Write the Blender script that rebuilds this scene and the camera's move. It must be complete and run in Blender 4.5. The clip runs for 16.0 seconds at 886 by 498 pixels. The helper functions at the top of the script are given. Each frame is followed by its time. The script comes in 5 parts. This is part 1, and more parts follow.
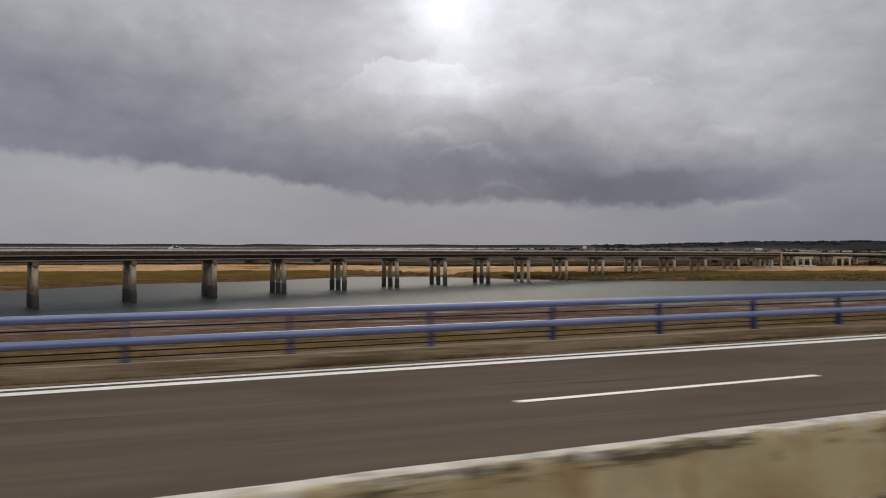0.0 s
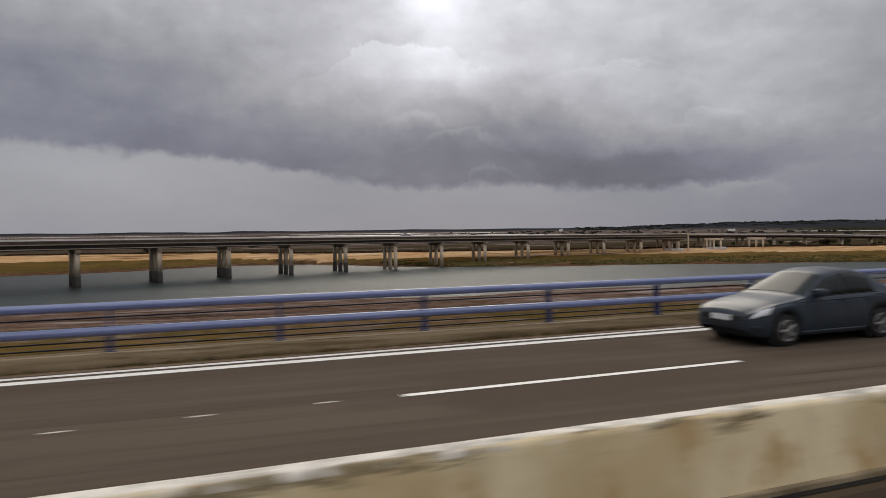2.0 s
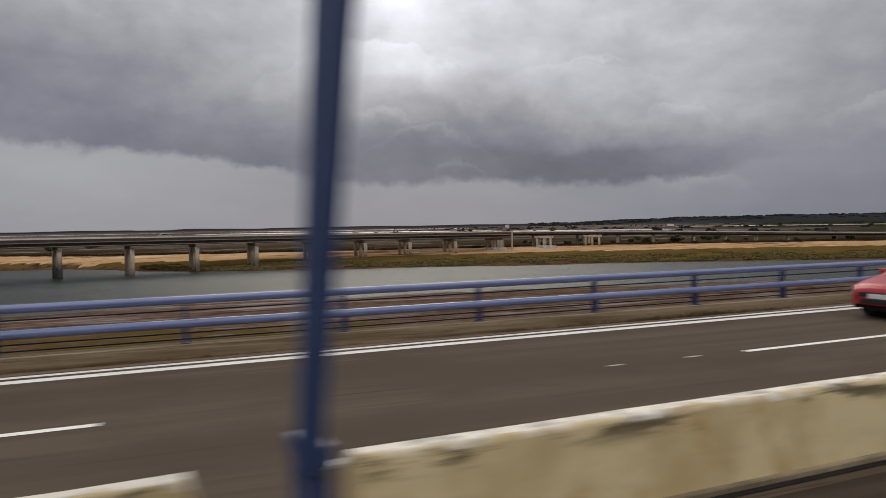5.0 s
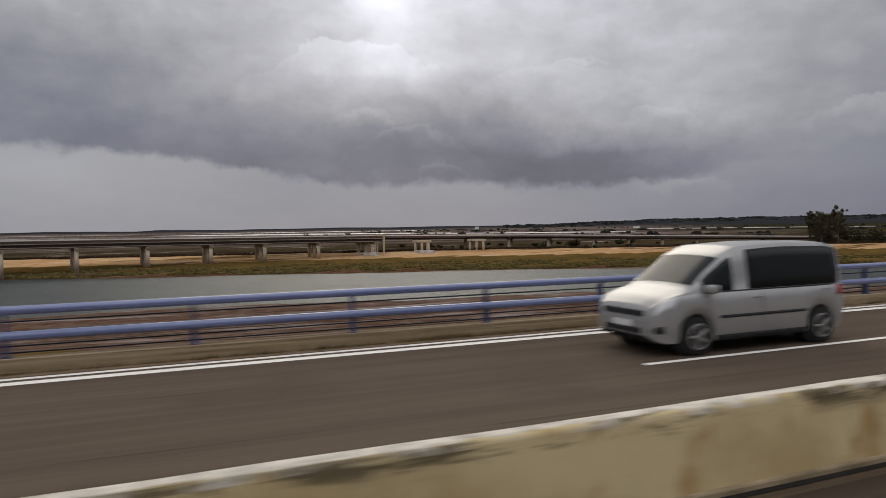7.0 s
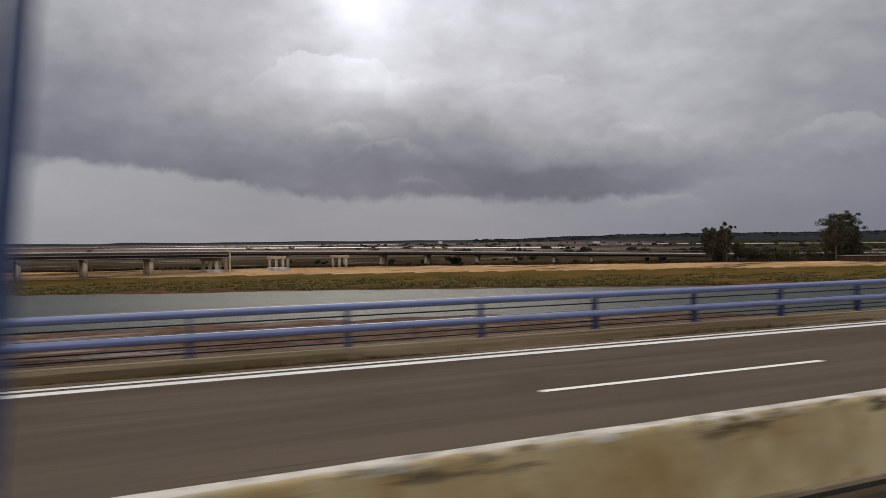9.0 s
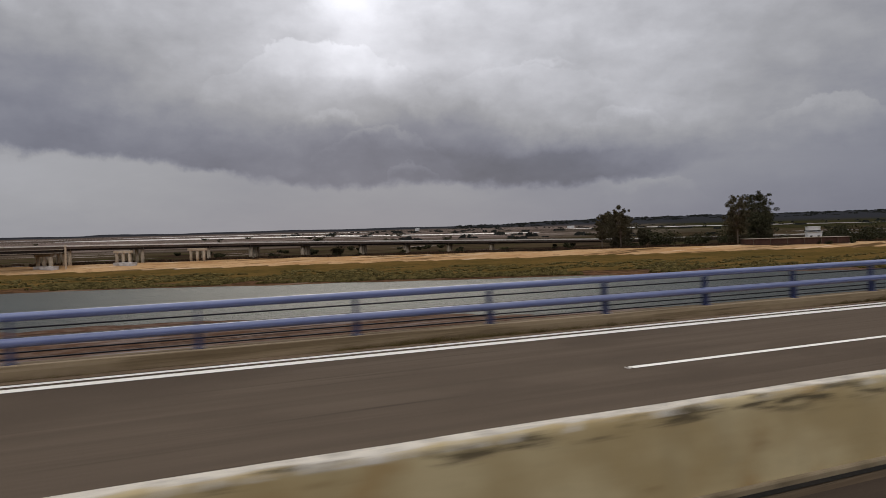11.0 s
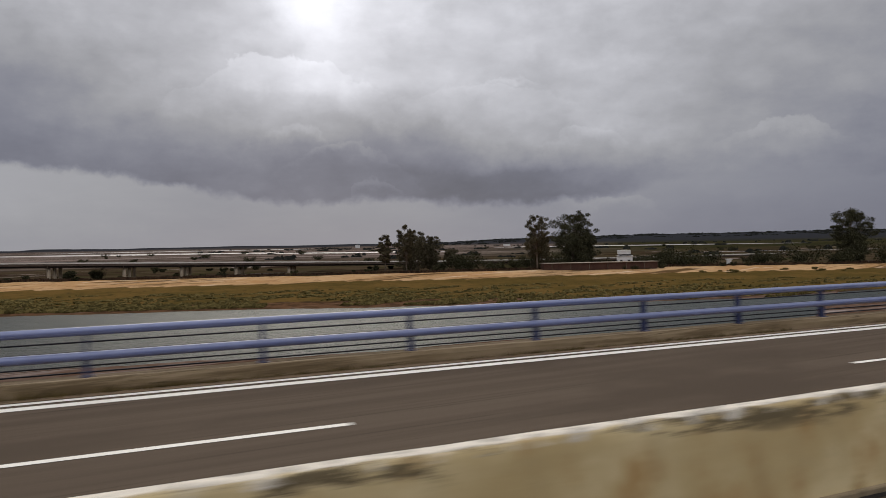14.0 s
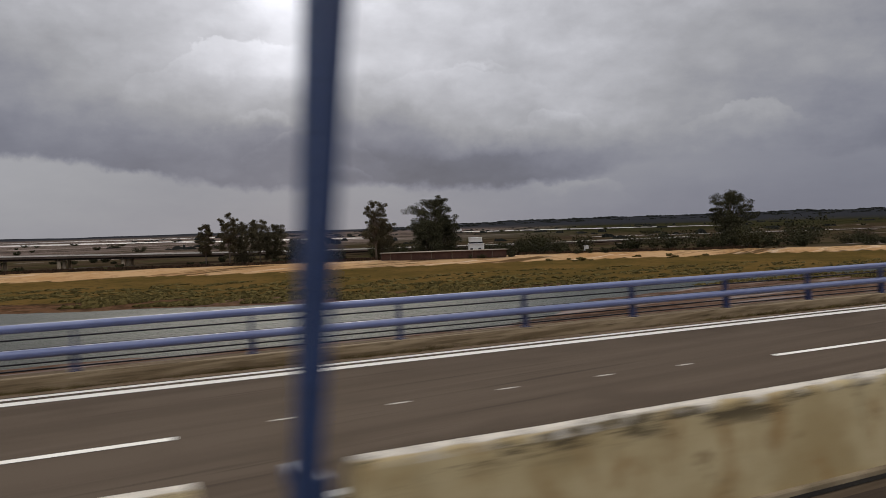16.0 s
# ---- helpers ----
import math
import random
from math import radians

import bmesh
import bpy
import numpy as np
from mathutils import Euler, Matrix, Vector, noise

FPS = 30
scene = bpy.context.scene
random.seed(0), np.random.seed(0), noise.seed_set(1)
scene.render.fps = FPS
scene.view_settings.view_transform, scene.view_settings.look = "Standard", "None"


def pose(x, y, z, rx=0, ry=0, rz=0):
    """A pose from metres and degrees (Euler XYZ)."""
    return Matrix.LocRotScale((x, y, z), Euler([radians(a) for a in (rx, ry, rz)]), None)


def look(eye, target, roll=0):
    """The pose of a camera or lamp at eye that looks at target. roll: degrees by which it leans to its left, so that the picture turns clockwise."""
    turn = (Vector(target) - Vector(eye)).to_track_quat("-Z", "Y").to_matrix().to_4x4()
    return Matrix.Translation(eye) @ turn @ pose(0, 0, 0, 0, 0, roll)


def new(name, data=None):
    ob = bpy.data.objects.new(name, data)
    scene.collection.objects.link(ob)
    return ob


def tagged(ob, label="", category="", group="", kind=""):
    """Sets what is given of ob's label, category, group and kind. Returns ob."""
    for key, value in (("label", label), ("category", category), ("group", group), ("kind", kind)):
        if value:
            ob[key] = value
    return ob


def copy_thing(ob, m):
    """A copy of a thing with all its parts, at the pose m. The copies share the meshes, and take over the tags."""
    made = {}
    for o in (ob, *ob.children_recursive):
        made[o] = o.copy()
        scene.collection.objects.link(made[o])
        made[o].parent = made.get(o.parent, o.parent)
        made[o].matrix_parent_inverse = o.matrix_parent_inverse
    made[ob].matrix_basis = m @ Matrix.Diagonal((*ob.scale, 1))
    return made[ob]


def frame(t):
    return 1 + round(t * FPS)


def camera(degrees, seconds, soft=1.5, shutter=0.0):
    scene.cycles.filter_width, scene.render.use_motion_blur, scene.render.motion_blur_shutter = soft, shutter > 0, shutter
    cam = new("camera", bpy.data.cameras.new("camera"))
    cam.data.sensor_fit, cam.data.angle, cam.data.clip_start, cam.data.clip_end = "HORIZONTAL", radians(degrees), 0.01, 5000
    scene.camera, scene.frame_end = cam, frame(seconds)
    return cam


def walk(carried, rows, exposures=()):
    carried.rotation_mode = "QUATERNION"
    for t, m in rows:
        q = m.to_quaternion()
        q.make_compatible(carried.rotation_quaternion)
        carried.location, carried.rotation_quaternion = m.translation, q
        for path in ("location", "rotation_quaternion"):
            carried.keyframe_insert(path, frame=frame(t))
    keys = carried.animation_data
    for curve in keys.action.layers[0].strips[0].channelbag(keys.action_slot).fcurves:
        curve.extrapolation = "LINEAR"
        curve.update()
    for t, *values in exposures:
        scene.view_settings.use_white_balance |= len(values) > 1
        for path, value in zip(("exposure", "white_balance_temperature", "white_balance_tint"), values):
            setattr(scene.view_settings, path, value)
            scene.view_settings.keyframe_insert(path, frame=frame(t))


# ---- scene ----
# ---- camera and its ride along the bridge ----
PATH = [  # seconds, place, pitch, roll, yaw
    (0.00, 0.00, 0.00, 2.362, -0.33, -0.13, -17.82),
    (0.50, 12.68, 0.86, 2.360, -2.64, 1.83, -18.03),
    (1.00, 25.37, 1.71, 2.358, -1.93, 0.15, -18.76),
    (1.50, 38.09, 2.53, 2.356, -2.12, 1.24, -19.19),
    (2.00, 50.83, 3.33, 2.355, -1.56, 0.63, -18.62),
    (2.50, 63.59, 4.10, 2.353, -2.29, 0.83, -19.49),
    (3.00, 76.36, 4.83, 2.351, -2.42, 0.86, -19.97),
    (3.50, 89.16, 5.52, 2.349, -1.41, 0.39, -20.76),
    (3.60, 91.72, 5.65, 2.348, -1.37, 0.85, -20.89),
    (4.00, 101.96, 6.17, 2.347, -1.75, 1.53, -20.30),
    (4.50, 114.79, 6.76, 2.350, -1.70, 0.64, -20.87),
    (5.00, 127.63, 7.31, 2.353, -1.90, 0.96, -21.26),
    (5.20, 132.77, 7.51, 2.354, -1.96, 1.12, -21.64),
    (5.50, 140.49, 7.79, 2.355, -1.93, 1.08, -21.78),
    (6.00, 153.36, 8.22, 2.358, -1.89, 1.01, -22.03),
    (6.50, 166.24, 8.58, 2.361, -1.85, 0.94, -22.29),
    (7.00, 179.13, 8.88, 2.364, -1.80, 0.87, -22.56),
    (7.30, 186.87, 9.02, 2.366, -1.78, 0.82, -22.74),
    (7.50, 192.03, 9.10, 2.367, -1.92, 1.84, -22.55),
    (8.00, 204.94, 9.25, 2.370, -0.44, -0.38, -23.71),
    (8.50, 217.86, 9.33, 2.375, -1.08, 1.57, -24.28),
    (8.70, 223.02, 9.33, 2.377, -0.52, 0.49, -24.41),
    (9.00, 230.78, 9.32, 2.379, -0.69, 0.55, -24.34),
    (9.50, 243.71, 9.24, 2.384, -0.96, 0.66, -24.25),
    (10.00, 256.64, 9.07, 2.389, -1.24, 0.77, -24.16),
    (10.50, 269.57, 8.82, 2.394, -1.52, 0.87, -24.08),
    (10.80, 277.33, 8.62, 2.397, -1.69, 0.94, -24.04),
    (11.00, 282.50, 8.48, 2.398, -1.79, 1.49, -24.99),
    (11.50, 295.44, 8.05, 2.403, -1.39, 0.44, -26.47),
    (12.00, 308.37, 7.53, 2.408, -1.27, 1.06, -26.80),
    (12.50, 321.29, 6.91, 2.427, -0.44, 1.69, -27.14),
    (13.00, 334.21, 6.21, 2.447, -0.29, 2.08, -27.30),
    (13.50, 347.12, 5.41, 2.466, -0.40, 1.36, -27.52),
    (14.00, 360.02, 4.52, 2.486, -0.50, 1.06, -27.89),
    (14.50, 372.92, 3.54, 2.508, 0.01, 0.17, -28.30),
    (15.00, 385.80, 2.45, 2.529, -0.67, 0.97, -28.88),
    (15.50, 398.66, 1.28, 2.551, -2.23, 1.64, -30.19),
    (16.00, 411.51, 0.00, 2.573, -1.78, 1.71, -30.26),
]

cam = camera(63.38, 16.0, soft=0.25, shutter=0.22)
walk(cam, [(t, pose(x, y, z, 90 + p, r, w)) for t, x, y, z, p, r, w in PATH])

# The road bends gently to the right; the bridge is laid out along the ride.
SPEED = 25.754


def heading(u):
    return radians(-5.094 * u - 1.513 * (u * u - 1 / 3) + 0.542 * (u ** 3 - 0.6 * u))


U_AXIS = np.linspace(-1.5, 1.8, 3301)
_h = np.array([heading(u) for u in U_AXIS])
_step = (U_AXIS[1] - U_AXIS[0]) * SPEED * 8
AXIS_X = np.concatenate([[0], np.cumsum((np.cos(_h)[1:] + np.cos(_h)[:-1]) / 2 * _step)])
AXIS_Y = np.concatenate([[0], np.cumsum((np.sin(_h)[1:] + np.sin(_h)[:-1]) / 2 * _step)])
AXIS_X -= np.interp(-1, U_AXIS, AXIS_X)
AXIS_Y -= np.interp(-1, U_AXIS, AXIS_Y)


def road(s, d, z=0.0):
    """The place s metres along the ride, d metres to its left, z above the carriageway."""
    u = (s / SPEED - 8) / 8
    a = heading(u)
    x = float(np.interp(u, U_AXIS, AXIS_X)) + 0.856 * (u * u - 1) - 0.596 * (u ** 3 - u)
    y = float(np.interp(u, U_AXIS, AXIS_Y))
    return Vector((x - d * math.sin(a), y + d * math.cos(a), z))


def road_pose(s, d, z=0.0, turn=0.0):
    p = road(s, d, z)
    return Matrix.Translation(p) @ Matrix.Rotation(heading((s / SPEED - 8) / 8) + radians(turn), 4, "Z")

# ---- sky and light ----
SUN_AZ, SUN_EL = 18.4, 17.6   # degrees from +Y towards +X, and above the horizon


def socket_math(nt, op, a, b=None, c=None, clamp=False):
    n = nt.nodes.new("ShaderNodeMath")
    n.operation, n.use_clamp = op, clamp
    for i, v in enumerate((a, b, c)):
        if v is None:
            continue
        if isinstance(v, (int, float)):
            n.inputs[i].default_value = v
        else:
            nt.links.new(v, n.inputs[i])
    return n.outputs[0]


def soft_step(nt, lo, hi, v):
    n = nt.nodes.new("ShaderNodeMapRange")
    n.interpolation_type = "SMOOTHSTEP"
    n.inputs["From Min"].default_value, n.inputs["From Max"].default_value = lo, hi
    nt.links.new(v, n.inputs["Value"])
    return n.outputs["Result"]


def sky_noise(nt, vec, scale, detail, rough, offset, stretch):
    m = nt.nodes.new("ShaderNodeMapping")
    m.inputs["Scale"].default_value = stretch
    m.inputs["Location"].default_value = offset
    nt.links.new(vec, m.inputs["Vector"])
    n = nt.nodes.new("ShaderNodeTexNoise")
    n.inputs["Scale"].default_value, n.inputs["Detail"].default_value, n.inputs["Roughness"].default_value = scale, detail, rough
    nt.links.new(m.outputs["Vector"], n.inputs["Vector"])
    return n.outputs["Fac"]


def along(nt, v, lo, hi, values):
    """A value that runs smoothly through the given ones at even steps from lo to hi."""
    n = nt.nodes.new("ShaderNodeValToRGB")
    ramp = n.color_ramp
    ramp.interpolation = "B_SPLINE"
    count = len(values)
    while len(ramp.elements) < count:
        ramp.elements.new(0.5)
    for i, k in enumerate(values):
        ramp.elements[i].position = i / (count - 1)
        ramp.elements[i].color = (k, k, k, 1)
    nt.links.new(socket_math(nt, "DIVIDE", socket_math(nt, "SUBTRACT", v, lo), hi - lo), n.inputs[0])
    return n.outputs[0]


def lum(*levels):
    """Linear brightness of display levels from 0 to 255."""
    return [((k / 255 + 0.055) / 1.055) ** 2.4 for k in levels]


# Brightness of the cloud sheet at even steps of azimuth from -16 to 64 degrees, row by row up the sky.
AZ_LO, AZ_HI = -16.0, 64.0
UNDER = [
    (0.5, lum(152, 152, 152, 150, 146, 146, 146, 145, 143, 139, 134, 129, 125, 124, 124)),
    (4.5, lum(160, 164, 165, 162, 155, 150, 148, 148, 148, 148, 146, 143, 138, 134, 132)),
]
SHEET = [
    (3.6, lum(134, 132, 128, 124, 120, 117, 117, 117, 108, 106, 118, 136, 137, 128, 123)),
    (5.6, lum(134, 131, 127, 122, 120, 121, 120, 117, 110, 114, 136, 146, 142, 130, 122)),
    (7.8, lum(135, 131, 128, 131, 141, 141, 134, 131, 146, 172, 174, 163, 153, 138, 134)),
    (10.0, lum(138, 135, 136, 144, 162, 170, 166, 164, 178, 186, 186, 168, 157, 153, 144)),
    (12.3, lum(142, 139, 140, 154, 177, 199, 204, 200, 192, 190, 189, 173, 158, 151, 144)),
    (14.4, lum(159, 159, 162, 166, 177, 198, 214, 210, 202, 196, 192, 178, 161, 154, 147)),
    (16.8, lum(173, 179, 185, 180, 178, 194, 226, 220, 206, 198, 196, 184, 170, 164, 154)),
    (21.0, lum(179, 185, 189, 184, 184, 200, 232, 224, 208, 200, 198, 186, 178, 172, 160)),
    (34.0, lum(196, 198, 200, 202, 204, 208, 214, 212, 208, 206, 202, 198, 194, 190, 188)),
]
# lower edge of the dark bank, in tenths of a degree of elevation
BANK_EDGE = [0.62, 0.60, 0.58, 0.54, 0.47, 0.34, 0.34, 0.33, 0.30, 0.27, 0.34, 0.48, 0.46, 0.42, 0.42]


def make_world():
    w = bpy.data.worlds.new("overcast_sky")
    w.use_nodes = True
    scene.world = w
    nt = w.node_tree
    nt.nodes.clear()
    M = lambda op, a, b=None, c=None, clamp=False: socket_math(nt, op, a, b, c, clamp)
    tc = nt.nodes.new("ShaderNodeTexCoord")
    sep = nt.nodes.new("ShaderNodeSeparateXYZ")
    nt.links.new(tc.outputs["Generated"], sep.inputs[0])
    x, y, z = sep.outputs
    az = M("MULTIPLY", M("ARCTAN2", x, y), 180 / math.pi)
    el = M("MULTIPLY", M("ARCSINE", z), 180 / math.pi)
    comb = nt.nodes.new("ShaderNodeCombineXYZ")
    nt.links.new(az, comb.inputs[0])
    nt.links.new(el, comb.inputs[1])
    ang = comb.outputs[0]
    # the cloud sheet in degrees, warped at two sizes so that its edges curl
    noise_at = lambda scale, detail, rough, off, stretch: M("SUBTRACT", sky_noise(nt, ang, scale, detail, rough, off, stretch), 0.5)
    warp_a = noise_at(0.14, 4, 0.5, (3, 7, 0), (1, 1.5, 1))
    warp_b = noise_at(0.14, 4, 0.5, (31, 2, 0), (1, 1.5, 1))
    fine = noise_at(0.5, 5, 0.55, (11, 5, 0), (0.7, 1.3, 1))
    curl_a = noise_at(0.36, 6, 0.6, (8, 3, 0), (1, 1, 1))
    curl_b = noise_at(0.36, 6, 0.6, (1, 23, 0), (1, 1, 1))
    wa = M("ADD", M("ADD", az, M("MULTIPLY", warp_a, 5.0)), M("MULTIPLY", curl_a, 3.0))
    we = M("ADD", M("ADD", el, M("MULTIPLY", warp_b, 1.6)), M("MULTIPLY", curl_b, 1.8))
    wb = M("ADD", az, M("MULTIPLY", curl_a, 6.0))
    wc = M("ADD", el, M("MULTIPLY", curl_b, 3.0))

    def rows(table, level):
        out = along(nt, wa, AZ_LO, AZ_HI, table[0][1])
        for (lo, _), (hi, values) in zip(table, table[1:]):
            k = M("DIVIDE", M("SUBTRACT", level, lo), hi - lo, None, True)
            nxt = along(nt, wa, AZ_LO, AZ_HI, values)
            out = M("ADD", out, M("MULTIPLY", M("SUBTRACT", nxt, out), k))
        return out

    under, sheet = rows(UNDER, we), rows(SHEET, we)
    # streaks of rain and thin cloud below the bank, broad billows in it
    under = M("MULTIPLY", under, M("ADD", 1.0, M("MULTIPLY", noise_at(0.09, 6, 0.6, (5, 9, 0), (0.8, 2.6, 1)), 0.30)))
    billow = noise_at(0.2, 7, 0.6, (2, 17, 0), (0.8, 1.6, 1))
    sheet = M("MULTIPLY", sheet, M("ADD", 1.0, M("ADD", M("MULTIPLY", billow, 0.42), M("MULTIPLY", fine, 0.26))))
    edge = M("MULTIPLY", along(nt, az, AZ_LO, AZ_HI, BANK_EDGE), 10.0)
    h = M("SUBTRACT", M("ADD", M("ADD", el, M("MULTIPLY", warp_b, 1.2)), M("MULTIPLY", curl_b, 2.3)), edge)
    b = M("ADD", under, M("MULTIPLY", M("SUBTRACT", sheet, under), soft_step(nt, -0.30, 0.60, h)))
    # rounded heads of cloud at two sizes, lit from above
    puffs = nt.nodes.new("ShaderNodeCombineXYZ")
    nt.links.new(M("MULTIPLY", wb, 0.75), puffs.inputs[0])
    nt.links.new(M("MULTIPLY", wc, 1.25), puffs.inputs[1])
    for scale, amount in ((0.20, 0.16), (0.48, 0.13)):
        cell = nt.nodes.new("ShaderNodeTexVoronoi")
        cell.feature = "SMOOTH_F1"
        cell.inputs["Scale"].default_value, cell.inputs["Smoothness"].default_value = scale, 0.35
        nt.links.new(puffs.outputs[0], cell.inputs["Vector"])
        lump = M("MULTIPLY", M("SUBTRACT", 0.42, cell.outputs["Distance"]), amount)
        b = M("MULTIPLY", b, M("ADD", 1.0, M("MULTIPLY", lump, soft_step(nt, -1.0, 3.0, h))))
    # heaps with a crisp lit crest
    for amount, ca, ce, ra, fall, thick in HEAPS:
        d2 = M("DIVIDE", M("SUBTRACT", wb, ca), ra)
        crest = M("SUBTRACT", M("SUBTRACT", ce, M("MULTIPLY", M("MULTIPLY", d2, d2), fall)), wc)
        lit = M("MULTIPLY", soft_step(nt, 0.0, 0.3, crest), M("SUBTRACT", 1.0, soft_step(nt, 0.15, thick, crest)))
        b = M("ADD", b, M("MULTIPLY", M("MULTIPLY", lit, M("EXPONENT", M("MULTIPLY", M("MULTIPLY", d2, d2), -1.0))), amount))
    # the open sheet behind the ride is brighter overhead and dull towards the horizon
    behind = soft_step(nt, 55, 110, M("ABSOLUTE", M("SUBTRACT", az, 20.0)))
    high = soft_step(nt, 8, 48, el)
    b = M("ADD", b, M("MULTIPLY", M("MULTIPLY", behind, high), 0.50))
    b = M("ADD", b, M("MULTIPLY", soft_step(nt, 26, 62, el), 0.13))
    # the sun's glow behind the sheet
    da, de = M("SUBTRACT", wa, SUN_AZ), M("SUBTRACT", we, SUN_EL)
    r2 = M("ADD", M("MULTIPLY", da, da), M("MULTIPLY", de, de))
    for amount, wide in ((0.24, 3.4), (0.10, 7.5)):
        b = M("ADD", b, M("MULTIPLY", M("EXPONENT", M("MULTIPLY", r2, -1.0 / wide ** 2)), amount))
    b = M("MAXIMUM", M("MULTIPLY", b, SKY_GAIN), 0.06)
    tint = nt.nodes.new("ShaderNodeMix")
    tint.data_type = "RGBA"
    tint.inputs["A"].default_value = (0.942, 0.970, 1.20, 1)
    tint.inputs["B"].default_value = (0.980, 0.988, 1.065, 1)
    nt.links.new(soft_step(nt, 0.17, 0.36, b), tint.inputs["Factor"])
    cloud = nt.nodes.new("ShaderNodeVectorMath")
    cloud.operation = "SCALE"
    nt.links.new(tint.outputs["Result"], cloud.inputs[0])
    nt.links.new(b, cloud.inputs["Scale"])
    sky = nt.nodes.new("ShaderNodeTexSky")
    sky.sky_type, sky.sun_disc = "NISHITA", False
    sky.sun_elevation, sky.sun_rotation = radians(SUN_EL), radians(SUN_AZ)
    bg_sky, bg_cloud = nt.nodes.new("ShaderNodeBackground"), nt.nodes.new("ShaderNodeBackground")
    bg_sky.inputs["Strength"].default_value = 0.05
    nt.links.new(sky.outputs[0], bg_sky.inputs["Color"])
    nt.links.new(cloud.outputs[0], bg_cloud.inputs["Color"])
    mix, out = nt.nodes.new("ShaderNodeMixShader"), nt.nodes.new("ShaderNodeOutputWorld")
    mix.inputs[0].default_value = 0.985
    nt.links.new(bg_sky.outputs[0], mix.inputs[1])
    nt.links.new(bg_cloud.outputs[0], mix.inputs[2])
    nt.links.new(mix.outputs[0], out.inputs[0])


SKY_GAIN = 1.0
# amount, azimuth, crest, half width, fall, depth: heaps with a lit crest
HEAPS = [
    (0.15, 15.5, 14.6, 5.5, 1.5, 3.6),
    (0.05, 31, 12.4, 8, 1.6, 3.0),
    (0.06, 16.5, 9.4, 2.8, 0.8, 1.0),
    (0.05, 20.5, 8.3, 3.2, 1.3, 1.2),
    (0.04, 22.2, 5.2, 1.8, 0.9, 0.9),
    (0.06, 33.5, 12.9, 1.8, 0.5, 0.8),
    (0.06, 39.5, 8.8, 2.5, 0.6, 1.4),
    (0.045, 41.0, 3.7, 2.6, 0.6, 1.2),
    (0.07, 53.5, 8.8, 3.0, 0.9, 1.6),
]
make_world()

sun = new("sun", bpy.data.lights.new("sun", "SUN"))
sun.data.energy, sun.data.angle, sun.data.color = 0.95, radians(40), (1.0, 0.90, 0.74)
_a, _e = radians(SUN_AZ), radians(SUN_EL + 12)
sun.matrix_world = look((0, 0, 60), (-math.sin(_a) * math.cos(_e), -math.cos(_a) * math.cos(_e), 60 - math.sin(_e)))

# ---- materials ----
def material(name, base, rough=0.8, metal=0.0, spec=0.4):
    m = bpy.data.materials.new(name)
    m.use_nodes = True
    nt = m.node_tree
    p = nt.nodes["Principled BSDF"]
    p.inputs["Base Color"].default_value = (*base, 1)
    p.inputs["Roughness"].default_value, p.inputs["Metallic"].default_value = rough, metal
    p.inputs["Specular IOR Level"].default_value = spec
    return m, nt, p


def coords(nt, scale=(1, 1, 1), space="Object"):
    tc, mp = nt.nodes.new("ShaderNodeTexCoord"), nt.nodes.new("ShaderNodeMapping")
    mp.inputs["Scale"].default_value = scale
    nt.links.new(tc.outputs[space], mp.inputs[0])
    return mp.outputs[0]


def fbm(nt, vec, scale, detail=6, rough=0.6):
    n = nt.nodes.new("ShaderNodeTexNoise")
    n.inputs["Scale"].default_value, n.inputs["Detail"].default_value, n.inputs["Roughness"].default_value = scale, detail, rough
    nt.links.new(vec, n.inputs["Vector"])
    return n.outputs["Fac"]


def blend(nt, fac, a, b):
    n = nt.nodes.new("ShaderNodeMix")
    n.data_type = "RGBA"
    for key, v in (("Factor", fac), ("A", a), ("B", b)):
        if isinstance(v, (tuple, list)):
            n.inputs[key].default_value = (*v, 1)
        elif isinstance(v, (int, float)):
            n.inputs[key].default_value = v
        else:
            nt.links.new(v, n.inputs[key])
    return n.outputs["Result"]


def bump(nt, p, height, strength=0.4, distance=0.02):
    n = nt.nodes.new("ShaderNodeBump")
    n.inputs["Strength"].default_value, n.inputs["Distance"].default_value = strength, distance
    nt.links.new(height, n.inputs["Height"])
    nt.links.new(n.outputs[0], p.inputs["Normal"])


def speckled(name, a, b, c=None, scale=1.2, fine=30, rough=0.85, stretch=(1, 1, 1), bumped=0.3, spec=0.3, metal=0.0, lo=0.35, hi=0.65):
    """Two broad tones in blotches, a third in finer ones, and a grain."""
    m, nt, p = material(name, a, rough, metal, spec)
    v = coords(nt, stretch)
    col = blend(nt, soft_step(nt, lo, hi, fbm(nt, v, scale)), a, b)
    grain = fbm(nt, v, fine, 4, 0.7)
    col = blend(nt, soft_step(nt, 0.5, 0.75, grain), col, c or tuple(0.7 * k for k in a))
    nt.links.new(col, p.inputs["Base Color"])
    if bumped:
        bump(nt, p, grain, bumped)
    return m


